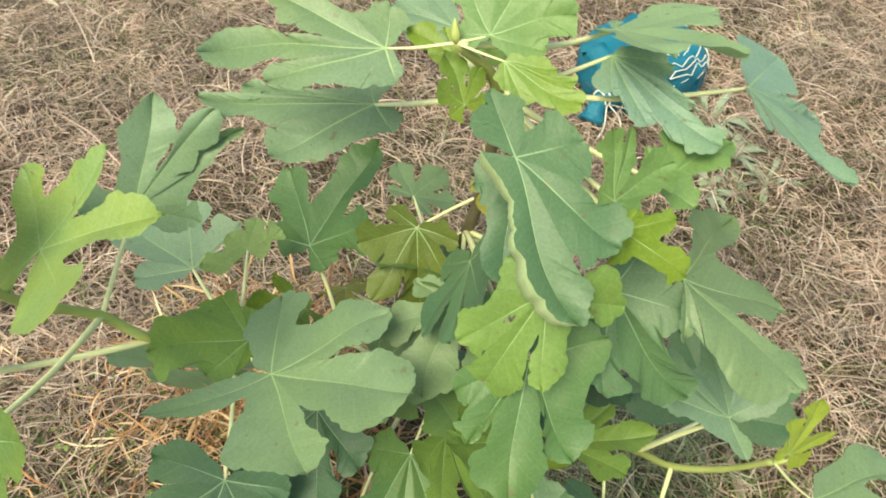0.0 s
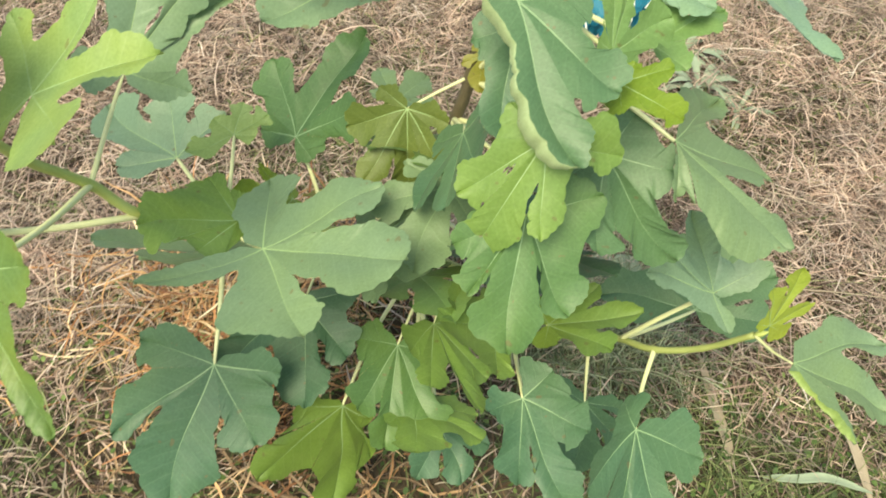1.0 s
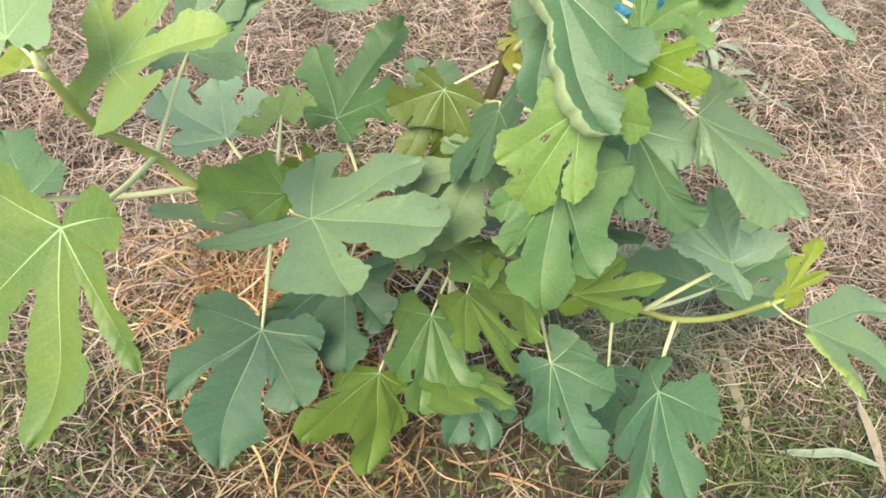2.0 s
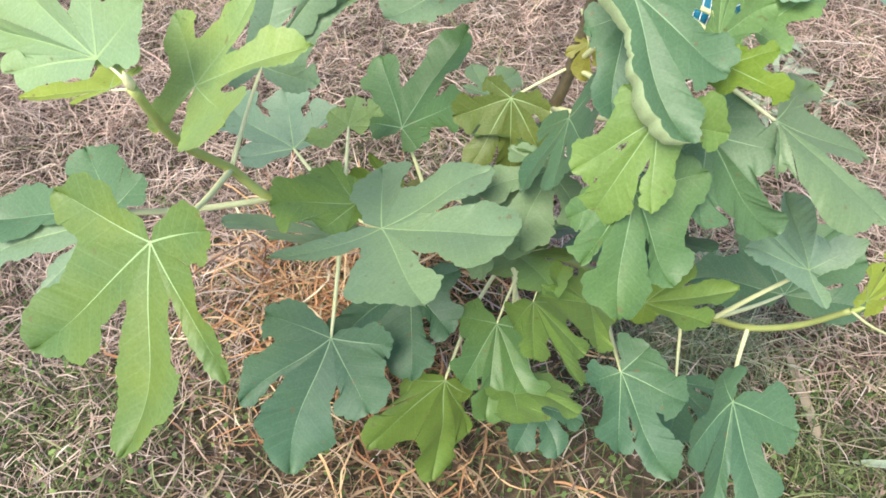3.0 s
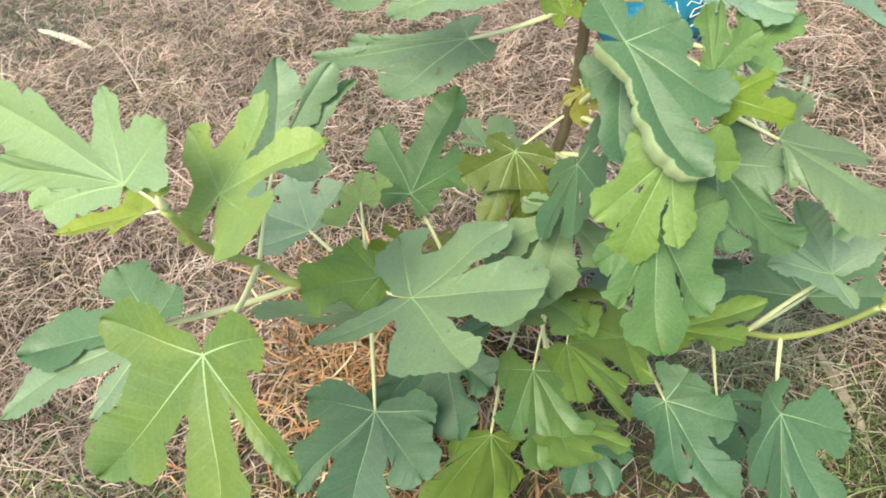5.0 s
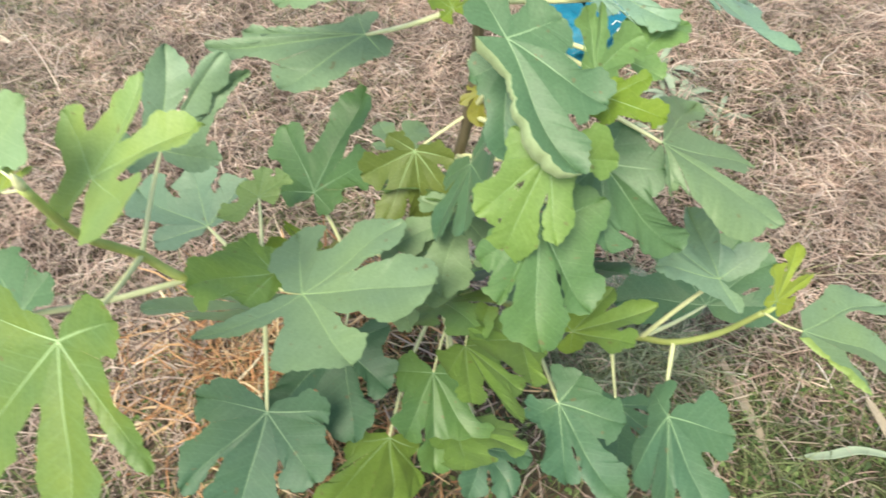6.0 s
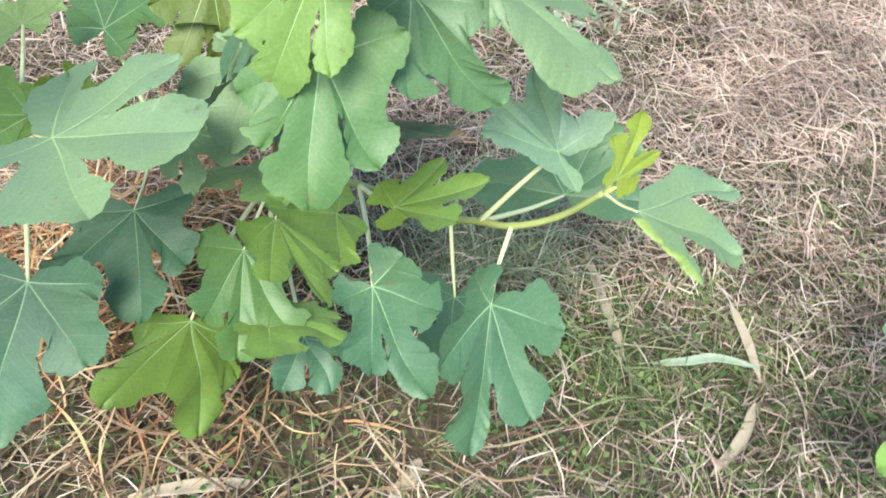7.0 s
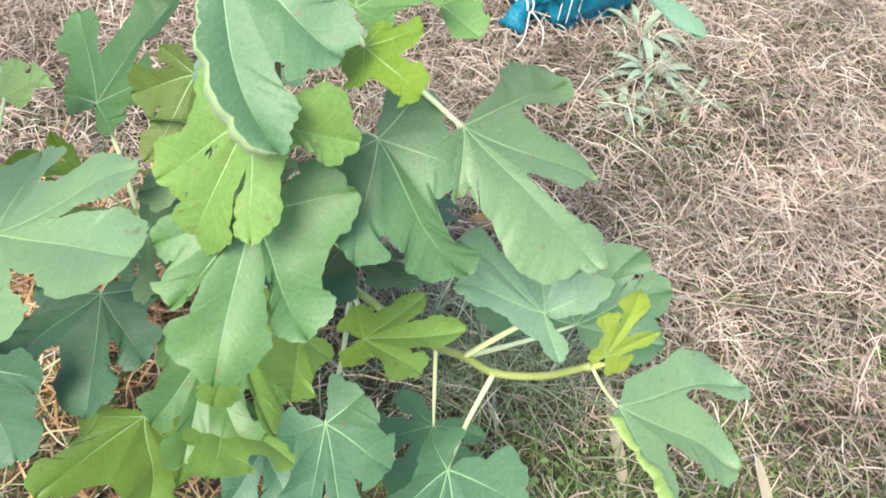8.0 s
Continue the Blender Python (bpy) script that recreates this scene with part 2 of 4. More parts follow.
def blade(lobes, bays=None, depth=0.44, fold=0.1, wave=0.04, curl=None, tail=55.0, holes=(), seed=0):
    """A lobed leaf in its own frame, base at the origin and middle lobe along +y. lobes: angle to the right, reach, lift and half width of
    each, from the basal lobe on the left to the one on the right. bays: angle and reach of the notches between them. curl: a lobe, the
    side on which its margin is turned up and how far, as a share of its reach; below nought it hangs down. tail: degrees by which the blade goes on
    beyond the basal lobes. holes: place and radius of holes that insects have eaten. Returns corners, faces, vein
    coordinates, the midribs' lines and which faces are rolled over."""
    rng = np.random.default_rng(seed)
    angle = np.radians([q[0] for q in lobes])
    reach = np.array([q[1] for q in lobes])
    lift = np.array([q[2] for q in lobes])
    wide = np.array([q[3] if len(q) > 3 else 0.26 * q[1] for q in lobes])
    size, count = reach.max(), len(lobes)
    if bays is None:
        mean = (angle[:-1] * reach[1:] + angle[1:] * reach[:-1]) / (reach[1:] + reach[:-1])
        near = depth * np.minimum(reach[:-1], reach[1:]) * (1 + 0.15 * rng.normal(size=count - 1))
    else:
        mean, near = np.radians([a for a, _ in bays]), np.array([r for _, r in bays])
    before, after = tail if isinstance(tail, tuple) else (min(tail, 172 + lobes[0][0]), min(tail, 172 - lobes[-1][0]))
    first, last = angle[0] - math.radians(before), angle[-1] + math.radians(after)
    turn = np.concatenate([[first], mean, [last]])
    bay = np.concatenate([[0.2 * reach[0]], near, [0.2 * reach[-1]]])
    ends = np.stack([np.sin(turn) * bay, np.cos(turn) * bay], -1)
    axis, flank = np.stack([np.sin(angle), np.cos(angle)], -1), np.stack([np.cos(angle), -np.sin(angle)], -1)

    # the outline: a smooth line through bays, flanks and tips
    knots = [ends[0]]
    for i in range(count):
        sides = []
        for way, end in ((-1, ends[i]), (1, ends[i + 1])):
            us, vs = min(end @ axis[i], 0.8 * reach[i]), abs(end @ flank[i])
            span = reach[i] - us
            sway = rng.uniform(-0.04, 0.04, 2)
            lean = min(abs(turn[i + (way > 0)] - angle[i]), 1.2)
            side = []
            for f, v, room in ((0.3 + sway[0], 0.3 * vs + 0.66 * wide[i], 0.82), (0.58 + sway[1], 1.16 * wide[i], 0.98), (0.84, 0.7 * wide[i], 1.0)):
                u = us + span * f
                if curl and curl[:2] == (i, way):
                    v = min(v, 0.11 * reach[i])
                side.append(axis[i] * u + flank[i] * way * min(v, room * max(u, 0.1 * reach[i]) * math.tan(lean)))
            sides.append(side)
        knots += [*sides[0], axis[i] * reach[i], *sides[1][::-1], ends[i + 1]]
    steps = 12
    line = smooth_line([(*k, 0) for k in knots], steps)[:, :2]
    run = np.gradient(line, axis=0)
    gone = np.cumsum(np.linalg.norm(run, axis=1))
    out = np.stack([-run[:, 1], run[:, 0]], -1) / (np.linalg.norm(run, axis=1)[:, None] + 1e-9)
    free = np.abs(((np.arange(len(line)) / steps) % 8) - 4) / 4
    ph = rng.uniform(0, 6.28, 8)
    pace = 2 * np.pi / (0.19 * size)
    warp = gone + 0.035 * size * np.sin(gone * pace * 0.23 + ph[0])
    teeth = 0.040 * (0.6 + 0.4 * np.sin(gone * pace * 0.13 + ph[7])) * np.abs(np.sin(0.5 * warp * pace + ph[1])) ** 0.7
    teeth = teeth + 0.016 * np.sin(warp * pace * 0.37 + ph[2]) + 0.013 * np.abs(np.sin(warp * pace * 1.3 + ph[3])) ** 0.8 - 0.024
    line = line + out * (teeth * size * np.clip(1.15 - free**3, 0.1, 1))[:, None]

    def ripple(p):
        """Soft waves of the whole blade, larger towards the margin."""
        q, r = p / size, np.linalg.norm(p, axis=-1) / size
        waves = np.sin(5.2 * q[..., 0] + 2.1 * q[..., 1] + ph[4]) + 0.7 * np.sin(-3.1 * q[..., 0] + 7.3 * q[..., 1] + ph[5]) + 0.45 * np.sin(13 * q[..., 0] - 8 * q[..., 1] + ph[6])
        return wave * size * np.clip(r, 0, 1.1) ** 2 * waves

    droop = lift / reach**1.6

    def bend(p):
        """A slight swirl, by which the midribs curve."""
        r, th = np.linalg.norm(p, axis=-1) / size, np.arctan2(p[..., 0], p[..., 1])
        d = 0.13 * np.sin(np.pi * np.clip(r, 0, 1)) * np.sin(1.5 * th + ph[3])
        return np.stack([p[..., 0] * np.cos(d) + p[..., 1] * np.sin(d), p[..., 1] * np.cos(d) - p[..., 0] * np.sin(d)], -1)

    columns, stem = np.linspace(0, 1, 8), 7
    verts, faces, uv, rolled, ribs = [], [], [], [], []
    start = 0
    for i in range(count):
        for way in (-1, 1):
            end = ends[i] if way < 0 else ends[i + 1]
            j = min(max(i + way, 0), count - 1)
            part = line[i * 8 * steps : (i * 8 + 4) * steps + 1] if way < 0 else line[(i * 8 + 4) * steps : (i + 1) * 8 * steps + 1][::-1]
            ray = part[0] * np.linspace(0, 1, stem, endpoint=False)[:, None]
            rim = np.concatenate([ray, part])
            far = np.concatenate([np.zeros(stem), np.linspace(0, 1, len(part))])
            went = np.concatenate([[0], np.cumsum(np.linalg.norm(np.diff(part, axis=0), axis=1))])
            foot = 0.62 * np.clip(part[0] @ axis[i], 0.08 * reach[i], 0.8 * reach[i])
            mid = np.concatenate([np.linspace(0, foot, stem, endpoint=False), foot + (reach[i] - foot) * went / went[-1]])
            tip = part[-1] @ axis[i]
            mid = mid * tip / mid[-1]
            rib = axis[i] * mid[:, None]
            rib = rib + (part[-1] - rib[-1]) * (mid / tip)[:, None] ** 3
            c = np.tile(columns, (len(rim), 1))
            flat = rib[:, None] + (rim - rib)[:, None] * c[..., None]
            radius = np.linalg.norm(flat, axis=-1)
            share = (0.5 * (1 - far))[:, None] * c if j != i else 0 * c
            z = ((1 - share) * droop[i] + share * droop[j]) * radius**1.6
            z = z + fold * 0.9 * radius * c * (1 - 0.45 * c) * np.clip(1.15 - 0.6 * radius / reach[i], 0.2, 1) + ripple(flat)
            verts.append(np.concatenate([bend(flat), z[..., None]], -1).reshape(-1, 3))
            uv.append(np.stack([way * np.abs(flat @ flank[i]), flat @ axis[i]], -1).reshape(-1, 2))
            wide_n = len(columns)
            for k in range(len(rim) - 1):
                for m in range(wide_n - 1):
                    a, b = start + k * wide_n + m, start + (k + 1) * wide_n + m
                    middle = (flat[k, m] + flat[k + 1, m + 1]) / 2
                    if any(math.hypot(middle[0] - hx, (middle[1] - hy) * 0.7) < hr for hx, hy, hr in holes):
                        continue
                    faces.append((a, a + 1, b + 1, b) if way > 0 else (a + 1, a, b, b + 1))
                    rolled.append(False)
            start += len(rim) * wide_n
            if curl and curl[:2] == (i, way):
                edge, inward = verts[-1].reshape(len(rim), wide_n, 3)[:, -1], rib - rim
                inward = inward / (np.linalg.norm(inward, axis=1)[:, None] + 1e-6)
                band = curl[2] * reach[i] * np.interp(far, (0, 0.06, 0.2, 0.36, 0.6, 0.76, 0.9, 1), (0.1, 0.8, 0.75, 0.34, 0.9, 1.0, 0.5, 0.04)) * (1 + 0.04 * np.sin(far * 23))
                lip = np.linspace(0, 1, 7)
                for sheet, pale in ((0.0, True), (0.0007, False)):
                    if curl[2] > 0:
                        over, up = band[:, None] * 0.8 * lip**1.3, band[:, None] * 0.32 * np.sin(lip * 1.7)
                    else:
                        over, up = band[:, None] * 0.28 * np.sin(lip * 1.6), band[:, None] * 0.9 * lip**1.4
                    across = edge[:, None, :2] + inward[:, None] * (sheet + over)[..., None]
                    rise = edge[:, 2:3] + up
                    verts.append(np.concatenate([across, rise[..., None]], -1).reshape(-1, 3))
                    uv.append(np.stack([0.02 + 0 * rise, np.repeat(mid[:, None], 7, 1)], -1).reshape(-1, 2))
                    for k in range(len(rim) - 1):
                        for m in range(6):
                            faces.append((start + k * 7 + m, start + k * 7 + m + 1, start + k * 7 + m + 8, start + k * 7 + m + 7))
                            rolled.append(pale)
                    start += len(rim) * 7
            if way > 0:
                keep = mid <= 0.84 * tip
                ribs.append(np.concatenate([bend(rib), (droop[i] * mid**1.6 + ripple(rib))[:, None]], -1)[keep][::2])
    return np.concatenate(verts), faces, np.concatenate(uv), ribs, np.array(rolled)


def rib_mesh(line, size):
    """A raised midrib: a tapering ridge along a lobe."""
    ahead = np.gradient(line, axis=0)
    side = np.stack([ahead[:, 1], -ahead[:, 0], 0 * ahead[:, 0]], -1)
    side /= np.linalg.norm(side, axis=1)[:, None] + 1e-9
    wide = (0.0006 + 0.0042 * np.linspace(1, 0, len(line)) ** 1.5)[:, None] * size
    rise = np.array((0, 0, 1.0))
    verts = np.stack([line - wide * side + rise * 0.0001, line + rise * wide * 0.5, line + wide * side + rise * 0.0001], 1).reshape(-1, 3)
    faces = [(3 * k + m, 3 * k + m + 1, 3 * k + m + 4, 3 * k + m + 3) for k in range(len(line) - 1) for m in (0, 1)]
    return verts, faces


LEAF_LABELS = {
    "dark": "deep bluish green lobed fig leaf",
    "mid": "",
    "plain": "",
    "soft": "soft yellowish green lobed fig leaf",
    "fresh": "fresh light green lobed fig leaf",
    "teal": "muted bluish green lobed fig leaf",
    "olive": "dull olive green lobed fig leaf",
    "lime": "yellowish lime green lobed fig leaf",
    "blue": "bluish green lobed fig leaf",
    "slate": "matt slate green lobed fig leaf",
    "sky": "smooth lobed fig leaf, blue-green from a painted sky sheen",
    "grey": "matt grey-green lobed fig leaf",
    "bright": "fresh light green lobed fig leaf",
    "moss": "mossy green lobed fig leaf yellowing along a margin",
    "young": "small young yellow fig leaf",
    "yellow": "young yellow-green lobed fig leaf",
    "pale": "pale silvery green lobed fig leaf",
    "withered": "withered yellow-brown fig leaf",
}
leaf_count = 0


def fig_leaf(tone, base, turn, lobes, bays=None, node=None, depth=0.44, fold=0.14, wave=0.038, curl=None, tail=55.0, holes=(), roll="under", tree=fig):
    """A leaf of the fig with its midribs and petiole. node: where the petiole leaves the wood."""
    global leaf_count
    leaf_count += 1
    verts, faces, uv, ribs, rolled = blade(lobes, bays, depth, fold, wave, curl, tail, holes, leaf_count)
    mesh = mesh_from("fig_leaf", verts, faces, LEAF[tone])
    mesh.materials.append(LEAF[roll])
    mesh.polygons.foreach_set("material_index", rolled.astype(np.int32))
    layer = mesh.uv_layers.new(name="veins")
    index = np.empty(len(mesh.loops), np.int32)
    mesh.loops.foreach_get("vertex_index", index)
    layer.data.foreach_set("uv", uv[index].astype(np.float32).ravel())
    leaf = child("fig_leaf", mesh, tree, LEAF_LABELS[tone])
    place = pose(*base, *turn)
    leaf.matrix_local = place
    size = max(q[1] for q in lobes)
    for rib in ribs:
        child("midrib", mesh_from("midrib", *rib_mesh(rib, size), DULL_VEINS if tone in ("dark", "teal", "plain") else VEINS), leaf)
    if node is not None:
        inward = place.inverted()
        a, b = np.array(node, float), np.array(base, float)
        under = np.array(place.to_3x3() @ Vector((0, 0, -1)))
        span = np.linalg.norm(b - a)
        line = smooth_line([a, a * 0.45 + b * 0.55 + under * span * 0.05, b + under * 0.0012], 8)
        local = [inward @ Vector(p) for p in line]
        radii = np.interp(np.linspace(0, 1, len(line)), (0, 0.8, 1), (0.003, 0.0021, 0.0015)) * np.clip(span / 0.12, 0.4, 1.1)
        child("petiole", mesh_from("petiole", *tube(local, radii, 7), PETIOLE), leaf)
    return leaf


fig_leaf("slate", (-0.096, 0.515, 0.527), (16, 1, -106), ((-118, 0.118, -0.012, 0.039), (-35, 0.130, 0.028, 0.032), (-1, 0.156, -0.001, 0.036), (41, 0.121, -0.010, 0.048), (127, 0.112, 0.032, 0.017)), bays=((-89, 0.058), (-19, 0.056), (27, 0.057), (98, 0.034)), node=(-0.150, 0.570, 0.490))
fig_leaf("mid", (-0.229, 0.331, 0.689), (-49, 7, 162), ((-118, 0.064, 0.010, 0.019), (-42, 0.117, -0.002, 0.017), (-4, 0.159, 0.007, 0.026), (42, 0.142, 0.002, 0.024), (97, 0.090, 0.012, 0.019)), bays=((-82, 0.043), (-34, 0.044), (18, 0.047), (74, 0.063)), node=(-0.242, 0.516, 0.592))
fig_leaf("fresh", (-0.233, 0.472, 0.724), (37, -7, -38), ((-147, 0.053, -0.003, 0.018), (-56, 0.071, 0.010, 0.017), (10, 0.092, 0.008, 0.019), (48, 0.110, -0.012, 0.018), (104, 0.088, 0.022, 0.037)), bays=((-91, 0.033), (-38, 0.041), (23, 0.038), (83, 0.036)), node=(-0.258, 0.462, 0.672))
fig_leaf("pale", (-0.296, 0.451, 0.759), (42, -53, 5), ((-51, 0.106, 0.015, 0.013), (-39, 0.243, -0.007, 0.030), (-22, 0.177, 0.008, 0.026), (40, 0.082, 0.006, 0.017), (101, 0.081, -0.001, 0.024)), bays=((-45, 0.112), (-34, 0.151), (-1, 0.046), (65, 0.044)), node=(-0.250, 0.410, 0.765))
fig_leaf("young", (-0.268, 0.412, 0.762), (-13, 8, 82), ((-48, 0.027, 0.000, 0.003), (-5, 0.079, 0.000, 0.011), (57, 0.078, 0.000, 0.016), (95, 0.035, 0.000, 0.009)), bays=((-29, 0.030), (22, 0.035), (79, 0.020)), node=(-0.250, 0.410, 0.765))
fig_leaf("blue", (-0.217, 0.584, 0.667), (53, 39, 7), ((-125, 0.044, 0.001, 0.014), (-22, 0.098, -0.002, 0.026), (7, 0.112, 0.008, 0.019), (24, 0.118, -0.007, 0.009), (82, 0.054, -0.001, 0.015)), bays=((-74, 0.025), (-1, 0.036), (32, 0.057), (65, 0.043)), node=(-0.242, 0.516, 0.592))
fig_leaf("blue", (-0.233, 0.679, 0.480), (20, -12, 7), ((-88, 0.067, 0.008, 0.017), (-45, 0.130, -0.008, 0.036), (-7, 0.089, 0.001, 0.023), (44, 0.075, 0.004, 0.020), (59, 0.046, 0.001, 0.010)), bays=((-64, 0.057), (-28, 0.057), (15, 0.043), (53, 0.031)), node=(-0.150, 0.570, 0.490))
fig_leaf("fresh", (-0.159, 0.669, 0.531), (29, 20, -18), ((-143, 0.052, 0.000, 0.012), (-81, 0.028, 0.000, 0.009), (-24, 0.036, 0.000, 0.011), (22, 0.043, 0.000, 0.015), (63, 0.024, 0.000, 0.010)), bays=((-119, 0.025), (-45, 0.022), (-2, 0.029), (37, 0.026)), node=(-0.150, 0.570, 0.490))
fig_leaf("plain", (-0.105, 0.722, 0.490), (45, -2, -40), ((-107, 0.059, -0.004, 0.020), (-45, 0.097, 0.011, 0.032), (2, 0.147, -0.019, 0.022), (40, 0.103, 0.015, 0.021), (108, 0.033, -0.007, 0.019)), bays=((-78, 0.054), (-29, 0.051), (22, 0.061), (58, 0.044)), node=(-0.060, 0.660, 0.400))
fig_leaf("olive", (0.026, 0.668, 0.588), (-68, -20, 168), ((-105, 0.045, 0.000, 0.014), (-62, 0.075, 0.000, 0.018), (-27, 0.115, -0.013, 0.021), (8, 0.092, 0.018, 0.018), (48, 0.072, -0.012, 0.017), (100, 0.035, 0.000, 0.012)), bays=((-85, 0.030), (-45, 0.045), (-10, 0.050), (28, 0.045), (75, 0.025)), node=(0.088, 0.690, 0.620))
fig_leaf("lime", (0.138, 0.471, 0.725), (-65, -15, 164), ((-103, 0.059, -0.023, 0.021), (-31, 0.075, 0.008, 0.017), (4, 0.112, -0.009, 0.024), (34, 0.079, -0.008, 0.019), (111, 0.037, -0.006, 0.011)), bays=((-91, 0.030), (-22, 0.030), (18, 0.067), (72, 0.036)), node=(0.088, 0.690, 0.620), holes=((0.0157, 0.0304, 0.0024),))
# the hanging margin shows its upper face; tone "under" only paints its sheen
fig_leaf("teal", (0.108, 0.532, 0.799), (-28, 20, -134), ((-157, 0.046, 0.004, 0.021), (-60, 0.054, 0.000, 0.020), (-10, 0.096, 0.000, 0.027), (23, 0.125, -0.010, 0.022)), bays=((-112, 0.020), (-26, 0.050), (8, 0.080)), node=(0.093, 0.645, 0.775), curl=(3, 1, -0.145), tail=(45, 122))
fig_leaf("dark", (0.115, 0.573, 0.753), (-38, 0, 175), ((-31, 0.059, 0.000, 0.013), (-1, 0.093, 0.000, 0.020), (71, 0.037, 0.000, 0.015)), bays=((-15, 0.073), (33, 0.040)), node=(0.088, 0.690, 0.620))
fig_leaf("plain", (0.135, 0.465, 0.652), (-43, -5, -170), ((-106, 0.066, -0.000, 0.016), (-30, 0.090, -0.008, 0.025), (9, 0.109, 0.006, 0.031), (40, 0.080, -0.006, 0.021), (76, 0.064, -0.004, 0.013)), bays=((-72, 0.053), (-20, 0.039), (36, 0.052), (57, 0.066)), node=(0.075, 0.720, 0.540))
fig_leaf("grey", (0.258, 0.543, 0.679), (-22, -20, -128), ((-97, 0.172, -0.016, 0.030), (-45, 0.114, 0.006, 0.018), (-13, 0.132, -0.002, 0.028), (29, 0.050, -0.029, 0.005)), bays=((-86, 0.068), (-21, 0.053), (17, 0.056)), node=(0.093, 0.645, 0.775), tail=18)
fig_leaf("blue", (0.348, 0.532, 0.500), (30, -10, 58), ((-142, 0.043, 0.001, 0.011), (-34, 0.088, 0.008, 0.012), (-11, 0.101, 0.010, 0.019), (51, 0.091, -0.015, 0.018), (115, 0.046, 0.036, 0.013)), bays=((-79, 0.028), (-21, 0.089), (7, 0.058), (60, 0.037)), node=(0.294, 0.572, 0.355))
fig_leaf("young", (0.399, 0.499, 0.497), (75, 24, 13), ((-98, 0.015, 0.000, 0.007), (-44, 0.055, 0.005, 0.012), (-10, 0.071, -0.002, 0.013), (41, 0.046, 0.002, 0.010), (102, 0.027, 0.000, 0.010)), bays=((-51, 0.026), (-26, 0.036), (3, 0.026), (71, 0.014)), node=(0.393, 0.503, 0.475))
fig_leaf("slate", (0.404, 0.448, 0.510), (-13, -15, -145), ((-79, 0.123, 0.007, 0.029), (-45, 0.113, -0.005, 0.020), (1, 0.083, 0.004, 0.014)), bays=((-73, 0.066), (-28, 0.045)), node=(0.393, 0.503, 0.475), curl=(2, 1, 0.15), tail=(55, 70), roll="fresh")
fig_leaf("lime", (0.197, 0.536, 0.418), (27, 2, -92), ((-114, 0.037, 0.004, 0.014), (-39, 0.069, 0.005, 0.015), (2, 0.101, -0.003, 0.019), (37, 0.082, 0.003, 0.022), (101, 0.034, 0.007, 0.014)), bays=((-79, 0.027), (-19, 0.044), (22, 0.055), (59, 0.030)), node=(0.160, 0.680, 0.300))
fig_leaf("dark", (-0.157, 0.480, 0.371), (-46, -13, 176), ((-95, 0.074, 0.017, 0.023), (-41, 0.102, 0.001, 0.028), (1, 0.167, -0.004, 0.037), (34, 0.123, 0.008, 0.031), (98, 0.078, 0.005, 0.030)), bays=((-79, 0.069), (-24, 0.055), (27, 0.069), (69, 0.063)), node=(-0.150, 0.570, 0.490))
fig_leaf("dark", (-0.079, 0.584, 0.360), (-30, 7, -178), ((-97, 0.065, -0.001, 0.017), (-32, 0.086, -0.010, 0.022), (-3, 0.121, 0.013, 0.029), (48, 0.131, -0.017, 0.026), (88, 0.071, -0.002, 0.018)), bays=((-66, 0.051), (-18, 0.050), (31, 0.064), (62, 0.091)), node=(-0.060, 0.660, 0.400))
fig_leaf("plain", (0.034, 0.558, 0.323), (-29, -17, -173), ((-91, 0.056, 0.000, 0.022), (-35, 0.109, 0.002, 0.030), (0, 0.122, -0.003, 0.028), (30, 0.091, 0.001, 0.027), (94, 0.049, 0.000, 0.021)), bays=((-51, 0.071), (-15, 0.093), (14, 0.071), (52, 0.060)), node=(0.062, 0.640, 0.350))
fig_leaf("moss", (-0.025, 0.504, 0.266), (-76, -23, -152), ((-52, 0.057, -0.003, 0.017), (-32, 0.137, -0.014, 0.036), (-9, 0.166, -0.006, 0.034), (46, 0.123, 0.008, 0.026), (86, 0.060, -0.010, 0.017)), bays=((-35, 0.074), (-20, 0.119), (17, 0.092), (60, 0.082)), node=(0.045, 0.740, 0.255))
fig_leaf("dark", (0.174, 0.468, 0.376), (-11, 23, -155), ((-103, 0.046, -0.002, 0.024), (-41, 0.076, 0.010, 0.025), (4, 0.124, -0.005, 0.027), (31, 0.089, 0.000, 0.025), (97, 0.037, 0.017, 0.016)), bays=((-65, 0.052), (-17, 0.059), (16, 0.051), (56, 0.047)), node=(0.160, 0.680, 0.300))
fig_leaf("dark", (0.287, 0.433, 0.392), (-30, -29, 177), ((-96, 0.082, 0.012, 0.026), (-38, 0.117, 0.013, 0.028), (-10, 0.148, -0.008, 0.031), (37, 0.088, 0.014, 0.021), (118, 0.042, 0.015, 0.018)), bays=((-63, 0.053), (-15, 0.075), (16, 0.081), (64, 0.038)), node=(0.322, 0.540, 0.384))
fig_leaf("lime", (0.138, 0.538, 0.406), (35, -20, 125), ((-124, 0.036, 0.006, 0.013), (-46, 0.068, -0.000, 0.024), (13, 0.095, -0.004, 0.026), (30, 0.077, 0.008, 0.023), (144, 0.052, 0.000, 0.028)), bays=((-69, 0.044), (-13, 0.068), (21, 0.082), (64, 0.038)), node=(0.085, 0.575, 0.420))
fig_leaf("lime", (0.074, 0.552, 0.381), (-13, -24, -140), ((-79, 0.052, 0.000, 0.019), (-26, 0.089, 0.000, 0.019), (5, 0.113, 0.000, 0.026), (39, 0.092, 0.000, 0.022), (71, 0.065, 0.000, 0.022)), bays=((-37, 0.050), (-8, 0.096), (12, 0.053), (55, 0.065)), node=(0.085, 0.575, 0.420))
